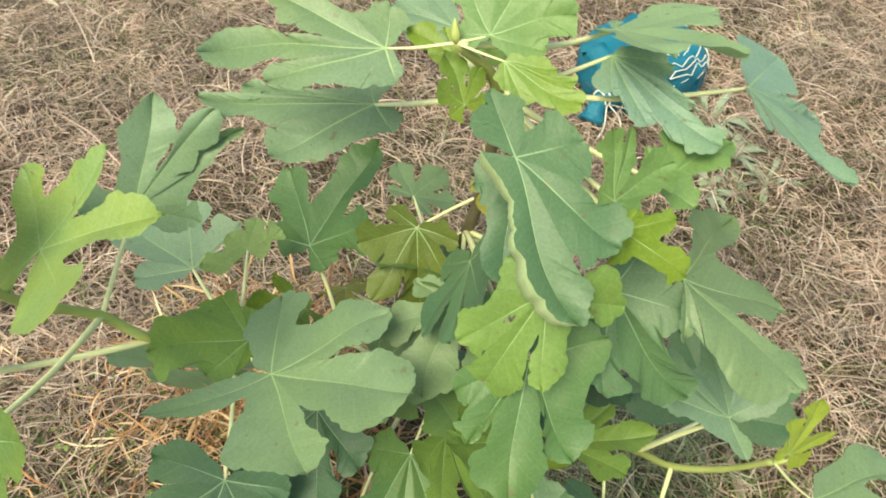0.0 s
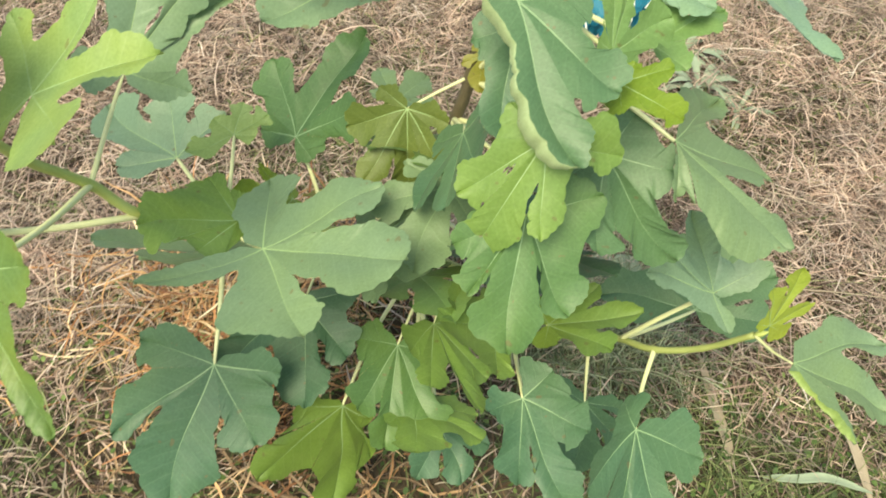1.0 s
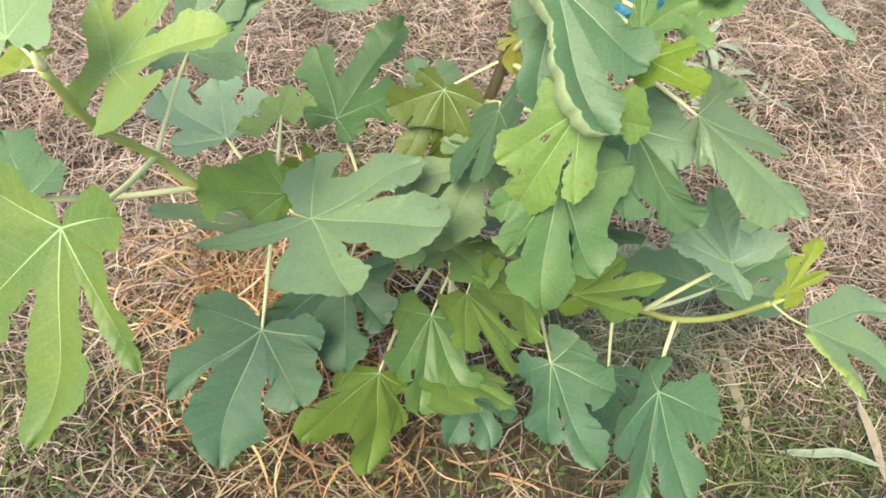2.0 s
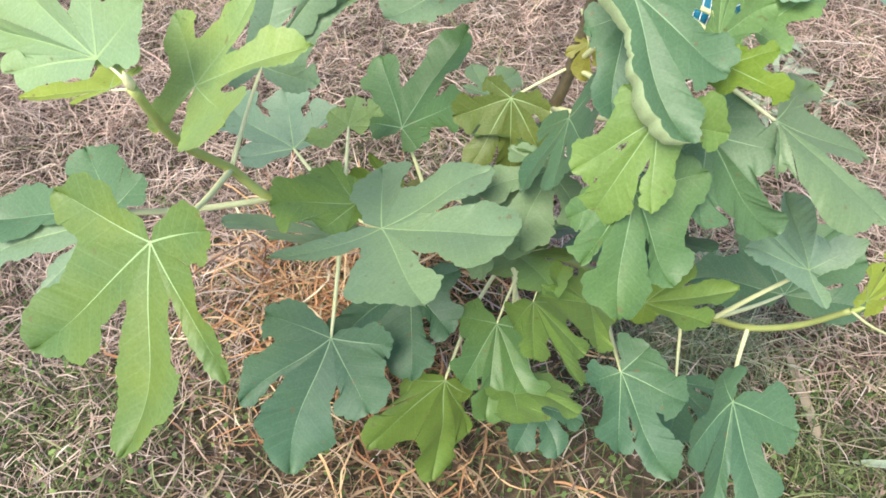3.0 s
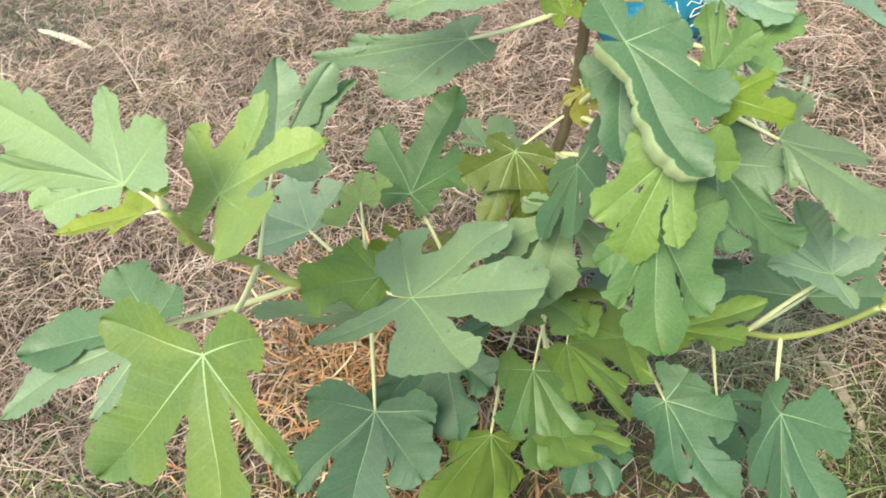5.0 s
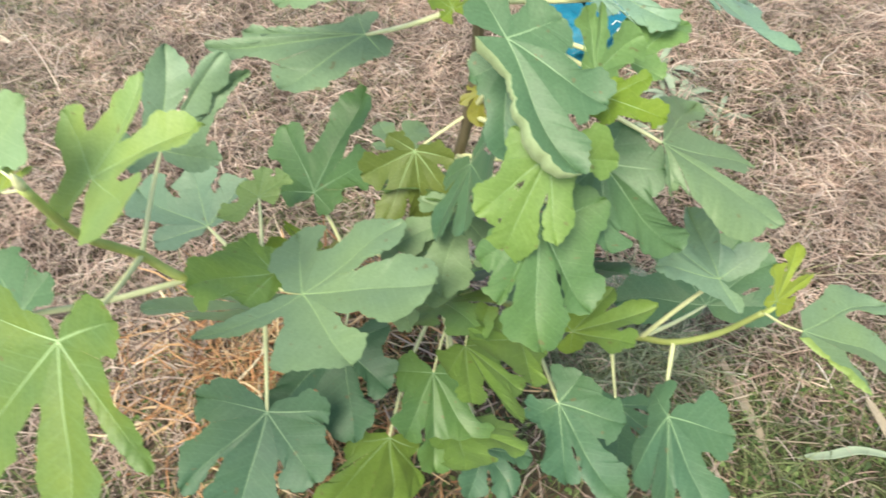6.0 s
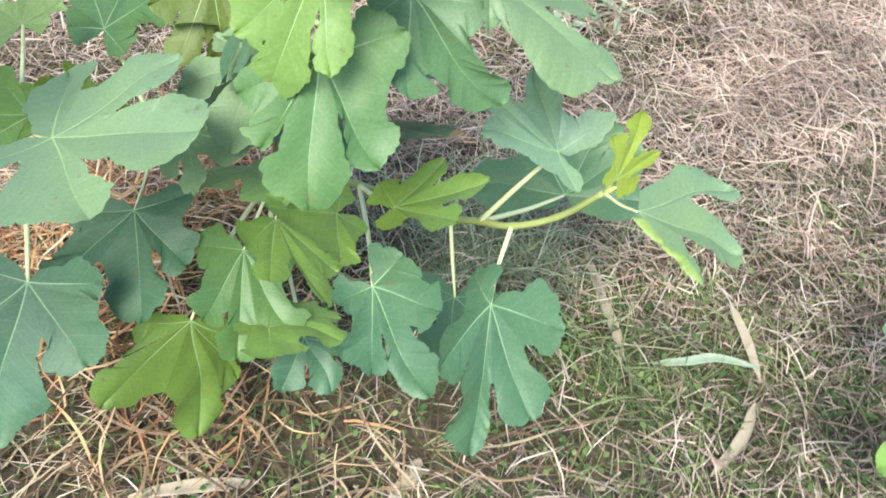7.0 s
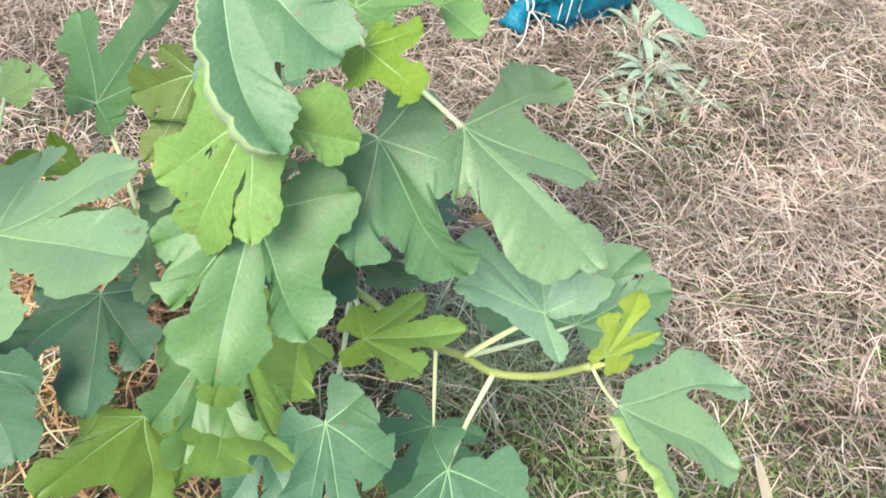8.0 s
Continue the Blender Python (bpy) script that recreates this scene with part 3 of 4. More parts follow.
fig_leaf("lime", (0.059, 0.511, 0.269), (1, -24, -117), ((-97, 0.039, 0.000, 0.021), (-33, 0.080, 0.000, 0.016), (1, 0.096, 0.000, 0.016), (63, 0.081, 0.000, 0.036), (96, 0.053, 0.000, 0.016)), bays=((-66, 0.060), (-9, 0.083), (32, 0.058), (82, 0.067)), node=(0.055, 0.680, 0.310))
fig_leaf("slate", (0.004, 0.619, 0.825), (-3, -29, 104), ((-97, 0.032, 0.000, 0.010), (-17, 0.089, 0.000, 0.015), (1, 0.143, 0.000, 0.017), (29, 0.101, 0.000, 0.020), (107, 0.040, 0.000, 0.012)), bays=((-57, 0.040), (-11, 0.072), (8, 0.048), (52, 0.040)), node=(0.058, 0.612, 0.838))
fig_leaf("slate", (-0.017, 0.686, 0.724), (2, -27, 94), ((-124, 0.033, 0.000, 0.015), (-28, 0.106, 0.000, 0.021), (-1, 0.157, 0.000, 0.013), (6, 0.121, 0.000, 0.010), (73, 0.027, 0.000, 0.014)), bays=((-75, 0.036), (-13, 0.099), (2, 0.122), (10, 0.062)), node=(0.093, 0.645, 0.775))
fig_leaf("pale", (0.193, 0.726, 0.796), (9, -17, -113), ((-100, 0.034, 0.000), (-45, 0.105, 0.014), (2, 0.116, -0.008), (50, 0.110, -0.001), (93, 0.055, 0.006)), node=(0.058, 0.612, 0.838))
fig_leaf("sky", (0.190, 0.701, 0.785), (-18, 24, -138), ((-41, 0.052, 0.000, 0.012), (-15, 0.086, 0.000, 0.014), (0, 0.121, 0.000, 0.019), (24, 0.077, 0.000, 0.018), (50, 0.039, 0.000, 0.011)), bays=((-19, 0.062), (-7, 0.093), (14, 0.096), (37, 0.063)), node=(0.093, 0.645, 0.775))
fig_leaf("sky", (0.325, 0.727, 0.747), (-27, -16, -122), ((-96, 0.090, 0.011, 0.031), (-60, 0.124, -0.004, 0.022), (-9, 0.129, 0.002, 0.015), (50, 0.055, 0.000, 0.006)), bays=((-65, 0.052), (-34, 0.086), (37, 0.059)), node=(0.093, 0.645, 0.775))
fig_leaf("lime", (0.081, 0.763, 0.758), (28, 10, -93), ((-108, 0.051, 0.000), (-57, 0.075, 0.006), (6, 0.086, -0.006), (48, 0.073, 0.006), (108, 0.051, 0.000)), node=(0.058, 0.612, 0.838))
fig_leaf("lime", (0.095, 0.596, 0.836), (-22, 37, -125), ((-27, 0.038, 0.000, 0.006), (-18, 0.056, 0.000, 0.008), (-2, 0.065, 0.000, 0.012), (34, 0.038, 0.000, 0.010), (61, 0.022, 0.000, 0.006)), bays=((-23, 0.048), (-11, 0.060), (15, 0.044), (49, 0.030)), node=(0.058, 0.612, 0.838))
fig_leaf("soft", (0.186, 0.540, 0.759), (46, 45, -2), ((-101, 0.019, 0.000, 0.010), (-54, 0.056, 0.002, 0.011), (-37, 0.056, 0.002, 0.006), (21, 0.059, 0.000, 0.019), (73, 0.025, 0.000, 0.011)), bays=((-75, 0.029), (-45, 0.044), (-12, 0.033), (49, 0.038)), node=(0.093, 0.645, 0.775), holes=((-0.0044, 0.0285, 0.004),))
fig_leaf("yellow", (0.193, 0.528, 0.742), (4, 42, -145), ((-88, 0.019, 0.000, 0.006), (-43, 0.043, 0.001, 0.010), (-7, 0.065, -0.001, 0.016), (30, 0.028, -0.000, 0.009), (105, 0.019, 0.000, 0.009)), bays=((-57, 0.030), (-20, 0.034), (3, 0.047), (56, 0.022)), node=(0.093, 0.645, 0.775))
fig_leaf("dark", (0.083, 0.589, 0.628), (-35, 55, 140), ((-108, 0.060, 0.000), (-45, 0.102, 0.004), (-5, 0.083, -0.004), (50, 0.092, 0.000), (108, 0.060, 0.000)), node=(0.075, 0.720, 0.540))
fig_leaf("teal", (-0.323, 0.429, 0.611), (-5, -22, 85), ((-11, 0.134, -0.005, 0.030), (59, 0.076, 0.000, 0.023), (118, 0.044, 0.000, 0.014)), bays=((32, 0.044), (92, 0.050)), node=(-0.213, 0.535, 0.537), tail=(18, 52))
fig_leaf("pale", (-0.154, 0.574, 0.443), (10, 35, 101), ((-108, 0.076, 0.000), (-46, 0.110, 0.001), (-3, 0.143, -0.001), (50, 0.117, 0.000), (108, 0.076, 0.000)), node=(-0.150, 0.570, 0.490))
fig_leaf("lime", (-0.134, 0.570, 0.504), (25, -7, 113), ((-109, 0.026, 0.000, 0.010), (-40, 0.070, 0.000, 0.021), (-10, 0.105, 0.000, 0.026), (64, 0.058, 0.000, 0.029), (104, 0.039, 0.000, 0.018)), bays=((-58, 0.048), (-27, 0.087), (22, 0.067), (85, 0.039)), node=(-0.150, 0.570, 0.490))
fig_leaf("grey", (-0.004, 0.924, 0.400), (1, 14, -28), ((-108, 0.040, 0.000), (-54, 0.065, 0.000), (3, 0.075, -0.000), (50, 0.062, 0.000), (108, 0.040, 0.000)), node=(0.060, 0.765, 0.400))
fig_leaf("dark", (0.096, 0.507, 0.224), (-37, 0, -149), ((-108, 0.044, 0.000), (-50, 0.068, 0.000), (0, 0.073, -0.001), (50, 0.068, 0.000), (108, 0.044, 0.000)), node=(0.048, 0.720, 0.275))
fig_leaf("grey", (-0.002, 0.572, 0.482), (22, 36, -107), ((-108, 0.049, 0.000), (-50, 0.075, 0.000), (-6, 0.092, 0.001), (60, 0.064, -0.002), (108, 0.049, 0.000)), node=(-0.060, 0.660, 0.400))
fig_leaf("grey", (0.075, 0.605, 0.545), (-18, -6, 168), ((-106, 0.050, 0.000), (-46, 0.078, 0.000), (2, 0.100, -0.008), (48, 0.082, 0.000), (106, 0.052, 0.000)), node=(0.075, 0.720, 0.540))
fig_leaf("teal", (0.202, 0.539, 0.661), (-32, 26, -142), ((-96, 0.047, 0.002, 0.015), (-35, 0.058, 0.012, 0.017), (3, 0.114, -0.017, 0.021), (43, 0.086, 0.017, 0.021), (101, 0.040, 0.001, 0.013)), bays=((-59, 0.046), (-6, 0.076), (26, 0.066), (72, 0.043)), node=(0.075, 0.720, 0.540))
fig_leaf("teal", (0.275, 0.552, 0.239), (7, 4, 163), ((-108, 0.058, 0.000), (-50, 0.090, 0.000), (0, 0.109, 0.000), (50, 0.090, 0.000), (108, 0.058, 0.000)), node=(0.265, 0.594, 0.330))
fig_leaf("soft", (0.083, 0.622, 0.841), (41, 15, -17), ((-115, 0.025, 0.000, 0.008), (-60, 0.042, 0.000, 0.017), (2, 0.057, 0.000, 0.021), (51, 0.066, 0.000, 0.020), (86, 0.042, 0.000, 0.011)), bays=((-82, 0.028), (-26, 0.043), (28, 0.068), (69, 0.056)), node=(0.058, 0.612, 0.838))
fig_leaf("teal", (0.427, 0.688, 0.276), (21, 8, -37), ((-121, 0.127, 0.000), (-62, 0.117, 0.000), (0, 0.123, 0.000), (28, 0.122, 0.000), (63, 0.104, -0.000)), node=(0.294, 0.572, 0.355), depth=0.65)
fig_leaf("withered", (-0.085, 0.800, 0.330), (25, 10, 200), ((-108, 0.028, 0.000), (-50, 0.046, 0.000), (0, 0.066, -0.022), (50, 0.046, 0.012), (108, 0.028, 0.000)), node=(0.040, 0.800, 0.260), fold=0.3)
fig_leaf("withered", (0.098, 0.664, 0.665), (-60, 10, 150), ((-108, 0.016, 0.000), (-50, 0.026, 0.000), (0, 0.038, -0.008), (50, 0.024, 0.006), (108, 0.016, 0.000)), node=(0.086, 0.670, 0.700), fold=0.2)
fig_leaf("yellow", (-0.100, 0.660, 0.450), (30, 5, 120), ((-108, 0.030, 0.000), (-50, 0.052, 0.000), (0, 0.072, -0.010), (50, 0.052, 0.010), (108, 0.030, 0.000)), node=(-0.060, 0.660, 0.400), fold=0.2)
fig_leaf("dark", (0.140, 0.640, 0.420), (35, 5, 175), ((-108, 0.060, 0.000), (-52, 0.090, 0.000), (0, 0.110, -0.020), (50, 0.090, 0.000), (105, 0.060, 0.000)), node=(0.055, 0.790, 0.330))
fig_leaf("soft", (0.050, 0.585, 0.425), (30, -6, 205), ((-108, 0.050, 0.000), (-52, 0.080, 0.000), (0, 0.100, -0.020), (50, 0.080, 0.000), (105, 0.050, 0.000)), node=(0.075, 0.600, 0.395))
fig_leaf("dark", (0.210, 0.630, 0.520), (30, 10, 150), ((-108, 0.060, 0.000), (-52, 0.090, 0.000), (0, 0.110, -0.020), (50, 0.090, 0.000), (105, 0.060, 0.000)), node=(0.075, 0.720, 0.540))
fig_leaf("mid", (0.030, 0.700, 0.520), (28, -8, 200), ((-108, 0.050, 0.000), (-52, 0.080, 0.000), (0, 0.100, -0.020), (50, 0.080, 0.000), (105, 0.050, 0.000)), node=(0.075, 0.720, 0.540))
fig_leaf("dark", (0.170, 0.570, 0.500), (34, 4, 170), ((-108, 0.060, 0.000), (-52, 0.100, 0.000), (0, 0.120, -0.020), (50, 0.100, 0.000), (105, 0.060, 0.000)), node=(0.065, 0.752, 0.450))
fig_leaf("slate", (-0.320, 0.431, 0.607), (-5, -22, 85), ((-61, 0.097, 0.000, 0.010), (-30, 0.176, -0.006, 0.014)), bays=((-50, 0.045),), node=(-0.213, 0.535, 0.537), tail=(14, 10), fold=0.05)
fig_leaf("blue", (0.049, 0.780, 0.755), (0, -20, 95), ((-66, 0.021, 0.000, 0.010), (-19, 0.052, 0.000, 0.014), (18, 0.066, 0.000, 0.017), (65, 0.060, 0.000, 0.017)), bays=((-33, 0.036), (-2, 0.058), (32, 0.060)), node=(0.078, 0.640, 0.790))
fig_leaf("soft", (0.232, 0.600, 0.731), (-10, 20, -110), ((-121, 0.033, 0.000, 0.008), (-87, 0.054, 0.000, 0.014), (-54, 0.080, 0.000, 0.016), (10, 0.035, 0.000, 0.013)), bays=((-99, 0.029), (-60, 0.045), (-34, 0.029)), node=(0.093, 0.645, 0.775))
fig_leaf("yellow", (0.058, 0.628, 0.818), (20, -30, 60), ((-28, 0.022, 0.000, 0.006), (0, 0.045, -0.006, 0.010), (30, 0.024, 0.000, 0.006)), node=(0.074, 0.625, 0.830))
fig_leaf("moss", (0.068, 0.600, 0.792), (52, 0, 38), ((-105, 0.016, 0.000, 0.007), (-50, 0.030, 0.004, 0.010), (0, 0.043, -0.006, 0.013), (46, 0.032, 0.004, 0.010), (100, 0.020, 0.000, 0.008)), node=(0.078, 0.635, 0.800))

def bud(place, way, long, mat):
    """A pointed leaf bud at a shoot's end."""
    a, d = np.array(place, float), np.array(way, float)
    line = np.array([a + d * long * k for k in (0, 0.25, 0.5, 0.75, 1.0)])
    child("bud", mesh_from("bud", *tube(line, np.array((0.5, 1, 0.85, 0.5, 0.08)) * long * 0.2, 8), mat), fig, "yellow-green pointed leaf bud")


bud(LEFT[-1], (0.1, -0.35, 0.93), 0.022, PETIOLE)
bud(RIGHT[-1], (0.5, -0.3, 0.8), 0.018, YOUNG)
bud(TRUNK[-1], (-0.1, 0.1, 0.97), 0.02, YOUNG)

# a low shoot beside the sapling
shoot = tagged(new("fig_shoot"), "low fig shoot with two pale leaves in dead grass", "fig shoot")
SPRIG = smooth_line([(0.98, 0.36, -0.02), (0.96, 0.37, 0.08), (0.93, 0.38, 0.14)], 6)
child("stem", mesh_from("stem", *tube(SPRIG, np.linspace(0.006, 0.004, len(SPRIG)), 8), SHOOT), shoot)
fig_leaf("bright", (0.860, 0.362, 0.170), (12, -8, 100), ((-108, 0.050, 0.000), (-50, 0.090, 0.000), (0, 0.105, -0.010), (50, 0.090, 0.000), (108, 0.050, 0.000)), node=(0.930, 0.380, 0.140), tree=shoot)
fig_leaf("grey", (0.950, 0.470, 0.190), (8, -6, 60), ((-108, 0.050, 0.000), (-50, 0.090, 0.000), (0, 0.120, -0.020), (50, 0.100, 0.000), (108, 0.050, 0.000)), node=(0.930, 0.380, 0.140), tree=shoot)

# ---- ground ----
def mound(x, y):
    """The height of the ground: soft bumps, and the heap of straw about the sapling's foot."""
    heap = 0.075 * np.exp(-(((x + 0.22) / 0.26) ** 2 + ((y - 0.82) / 0.2) ** 2)) + 0.05 * np.exp(-(((x - 0.05) / 0.2) ** 2 + ((y - 0.85) / 0.22) ** 2))
    near = np.exp(-((x**2 + (y - 1) ** 2) / 30))
    return heap + near * (0.012 * np.sin(3.1 * x + 1.3) * np.sin(2.7 * y) + 0.008 * np.sin(7.3 * x - 2 * y) + 0.006 * np.sin(11 * y + 5 * x))


def soil_material():
    mat, nodes, links, shader = material("dry_soil_and_litter", 0.9)
    broad, fine = noise_node(nodes, links, 3.0, 6), noise_node(nodes, links, 60, 6)
    tone = ramp(nodes, [(0.3, (0.022, 0.0135, 0.009)), (0.5, (0.048, 0.031, 0.021)), (0.7, (0.11, 0.074, 0.052))])
    links.new(fine.outputs[0], tone.inputs[0])
    body = mixed(nodes, links, maths(nodes, links, "MULTIPLY", broad.outputs[0], 0.5), tone.outputs[0], (0.062, 0.056, 0.03))
    litter = ramp(nodes, [(0.35, (0.068, 0.05, 0.040)), (0.5, (0.118, 0.089, 0.072)), (0.65, (0.178, 0.137, 0.112))])
    links.new(noise_node(nodes, links, 22, 6).outputs[0], litter.inputs[0])
    where = nodes.new("ShaderNodeVectorMath")
    where.operation = "DISTANCE"
    where.inputs[1].default_value = (0.1, 1.6, 0.0)
    links.new(nodes.new("ShaderNodeNewGeometry").outputs["Position"], where.inputs[0])
    matted = maths(nodes, links, "MULTIPLY", maths(nodes, links, "SUBTRACT", where.outputs["Value"], 1.7), 0.7)
    matted = maths(nodes, links, "MINIMUM", maths(nodes, links, "MAXIMUM", matted, 0.0), 0.85)
    body = mixed(nodes, links, matted, body, litter.outputs[0])
    ash = nodes.new("ShaderNodeVectorMath")
    ash.operation = "DISTANCE"
    ash.inputs[1].default_value = (-1.45, 2.3, 0.0)
    links.new(where.inputs[0].links[0].from_socket, ash.inputs[0])
    worn = maths(nodes, links, "ADD", maths(nodes, links, "MULTIPLY", broad.outputs[0], 0.9), maths(nodes, links, "MULTIPLY", ash.outputs["Value"], -0.9))
    worn = maths(nodes, links, "MINIMUM", maths(nodes, links, "MAXIMUM", maths(nodes, links, "MULTIPLY", maths(nodes, links, "ADD", worn, 0.25), 3.0), 0.0), 0.85)
    grey = ramp(nodes, [(0.35, (0.075, 0.07, 0.068)), (0.5, (0.15, 0.142, 0.138)), (0.68, (0.26, 0.25, 0.24))])
    links.new(fine.outputs[0], grey.inputs[0])
    body = mixed(nodes, links, worn, body, grey.outputs[0])
    links.new(body, shader.inputs["Base Color"])
    bumped(nodes, links, shader, fine.outputs[0], 0.9, 0.01)
    return mat


steps = np.concatenate([-np.geomspace(400, 2.2, 26), np.linspace(-2, 2, 90), np.geomspace(2.2, 400, 26)])
gx, gy = np.meshgrid(steps, steps + 1.2)
wide = len(steps)
ground_verts = np.stack([gx, gy, mound(gx, gy)], -1)
ground_faces = [(r * wide + c, r * wide + c + 1, (r + 1) * wide + c + 1, (r + 1) * wide + c) for r in range(wide - 1) for c in range(wide - 1)]
tagged(new("ground", mesh_from("ground", ground_verts, ground_faces, soil_material())), "dry brown soil with plant litter", "ground", kind="structure")


def strands(name, mat, rng, places, length, width, lying, label, category, k=6, bend=0.7, rise=(0.5, 1.35), crumple=0.0):
    """Many bent blades in one mesh. lying: the share of them that lie flat; the others lean up from their root."""
    n = len(places)
    span = rng.uniform(length[0], length[1], n)
    flat = rng.random(n) < lying
    yaw = rng.uniform(0, 2 * np.pi, n)
    bend = rng.normal(0, bend, n)
    pitch = np.where(flat, rng.normal(0.12, 0.18, n), rng.uniform(*rise, n))
    dip = np.where(flat, rng.normal(-0.35, 0.25, n), rng.uniform(-2.0, -0.6, n))
    s = np.linspace(0, 1, k)
    head = yaw[:, None] + bend[:, None] * s + crumple * rng.normal(size=(n, k))
    tilt = pitch[:, None] + dip[:, None] * s + 0.6 * crumple * rng.normal(size=(n, k))
    step = span[:, None] / (k - 1)
    dx, dy, dz = np.cos(tilt) * np.cos(head) * step, np.cos(tilt) * np.sin(head) * step, np.sin(tilt) * step
    line = np.stack([np.cumsum(d, 1) - d[:, :1] for d in (dx, dy, dz)], -1) + places[:, None]
    floor = mound(line[..., 0], line[..., 1]) + 0.002
    line[..., 2] = np.maximum(line[..., 2], floor)
    taper = np.interp(s, (0, 0.2, 0.6, 0.85, 1), (0.7, 1, 1, 0.6, 0.12))
    half = rng.uniform(width[0], width[1], n)[:, None] * taper[None] * 0.5
    roll = rng.normal(0, 0.6, n)[:, None]
    side = np.stack([-np.sin(head) * np.cos(roll), np.cos(head) * np.cos(roll), np.sin(roll) + 0 * head], -1) * half[..., None]
    verts = np.stack([line - side, line + side], 2).reshape(-1, 3)
    root = (np.arange(n) * 2 * k)[:, None, None]
    quad = np.array([[2 * i, 2 * i + 1, 2 * i + 3, 2 * i + 2] for i in range(k - 1)])[None]
    faces = (root + quad).reshape(-1, 4)
    return tagged(new(name, mesh_from(name, verts, faces, mat)), label, category, kind="stuff")


def leaflets(name, mat, rng, places, size, label, category):
    """Small oval weed leaves, each slightly folded along its middle."""
    n = len(places)
    long = rng.uniform(*size, n)
    yaw, tip = rng.uniform(0, 6.28, n), rng.normal(0.1, 0.35, n)
    ahead = np.stack([np.cos(yaw) * np.cos(tip), np.sin(yaw) * np.cos(tip), np.sin(tip)], -1)
    side = np.stack([-np.sin(yaw), np.cos(yaw), rng.normal(0, 0.25, n)], -1)
    shape = [(0, 0, 0), (0.35, 0.3, 0.06), (0.75, 0.27, 0.05), (1, 0, -0.03), (0.75, -0.27, 0.05), (0.35, -0.3, 0.06), (0.5, 0, 0)]
    verts = np.stack([places + long[:, None] * (a * ahead + b * side + np.array((0, 0, c))) for a, b, c in shape], 1).reshape(-1, 3)
    root = (np.arange(n) * 7)[:, None, None]
    quad = np.array([[0, 6, 2, 1], [0, 5, 4, 6], [6, 4, 3, 2]])[None]
    return tagged(new(name, mesh_from(name, verts, (root + quad).reshape(-1, 4), mat)), label, category, kind="stuff")


def scatter(rng, n, x, y, up, keep=None):
    """Random roots, n to the square metre, that grow sparse away from the sapling, thinned by keep(x, y)."""
    n = int(n * (x[1] - x[0]) * (y[1] - y[0]))
    px, py = rng.uniform(*x, n), rng.uniform(*y, n)
    away = np.maximum(np.abs(px - 0.1) - 1.05 - 0.38 * py, 0) + np.maximum(0.2 - py, 0) + np.maximum(py - 3.2, 0)
    near = rng.random(n) < np.clip(1 - away / 0.8, 0, 1) ** 2
    px, py = px[near], py[near]
    if keep is not None:
        stay = rng.random(len(px)) < keep(px, py)
        px, py = px[stay], py[stay]
    return np.stack([px, py, mound(px, py) + rng.uniform(0, up, len(px))], -1)


def patchy(scale, seed):
    rng = np.random.default_rng(seed)
    w = rng.normal(0, scale, (7, 2))
    p = rng.uniform(0, 6.28, 7)
    return lambda x, y: np.clip(0.5 + 0.22 * sum(np.sin(x * a + y * b + c) for (a, b), c in zip(w, p)), 0, 1)


def spot(x, y, wide, deep):
    return lambda px, py: np.exp(-(((px - x) / wide) ** 2 + ((py - y) / deep) ** 2))


DRY = strand_material("dead_grass", [(0.0, (0.113, 0.081, 0.072)), (0.2, (0.278, 0.196, 0.170)), (0.38, (0.360, 0.310, 0.273)), (0.55, (0.464, 0.329, 0.288)), (0.75, (0.505, 0.425, 0.355)), (0.9, (0.546, 0.425, 0.386)), (1.0, (0.639, 0.554, 0.525))])
LITTER = strand_material("crumpled_dead_grass", [(0.0, (0.062, 0.043, 0.037)), (0.35, (0.206, 0.148, 0.124)), (0.7, (0.381, 0.286, 0.247)), (1.0, (0.587, 0.468, 0.412))])
STRAW = strand_material("orange_straw", [(0.0, (0.17, 0.075, 0.045)), (0.3, (0.40, 0.20, 0.10)), (0.65, (0.58, 0.36, 0.195)), (1.0, (0.70, 0.56, 0.39))])
GRASS = strand_material("green_grass", [(0.0, (0.055, 0.08, 0.03)), (0.5, (0.125, 0.165, 0.065)), (0.8, (0.215, 0.25, 0.11)), (1.0, (0.33, 0.35, 0.19))], 0.6, 0.25)
WEED = strand_material("small_weeds", [(0.0, (0.04, 0.075, 0.022)), (0.6, (0.095, 0.155, 0.045)), (1.0, (0.19, 0.26, 0.09))], 0.6, 0.2)
rng = np.random.default_rng(11)
thin, greens, bare = patchy(3.0, 3), patchy(4.0, 8), patchy(5.0, 21)
near_green, foot = spot(0.51, 0.58, 0.24, 0.16), spot(0.05, 0.7, 0.4, 0.22)


def front(x, y):
    return np.clip((0.85 - y) / 0.3, 0, 1)


AREA = (-3.4, 3.6), (-0.7, 4.1)
grey_patch, under_leaves, straw_edge = spot(-1.45, 2.3, 0.45, 0.45), spot(0.12, 0.51, 0.36, 0.17), spot(-0.12, 0.46, 0.26, 0.14)


def bare_soil(x, y):
    return np.maximum(under_leaves(x, y), 0.9 * straw_edge(x, y))


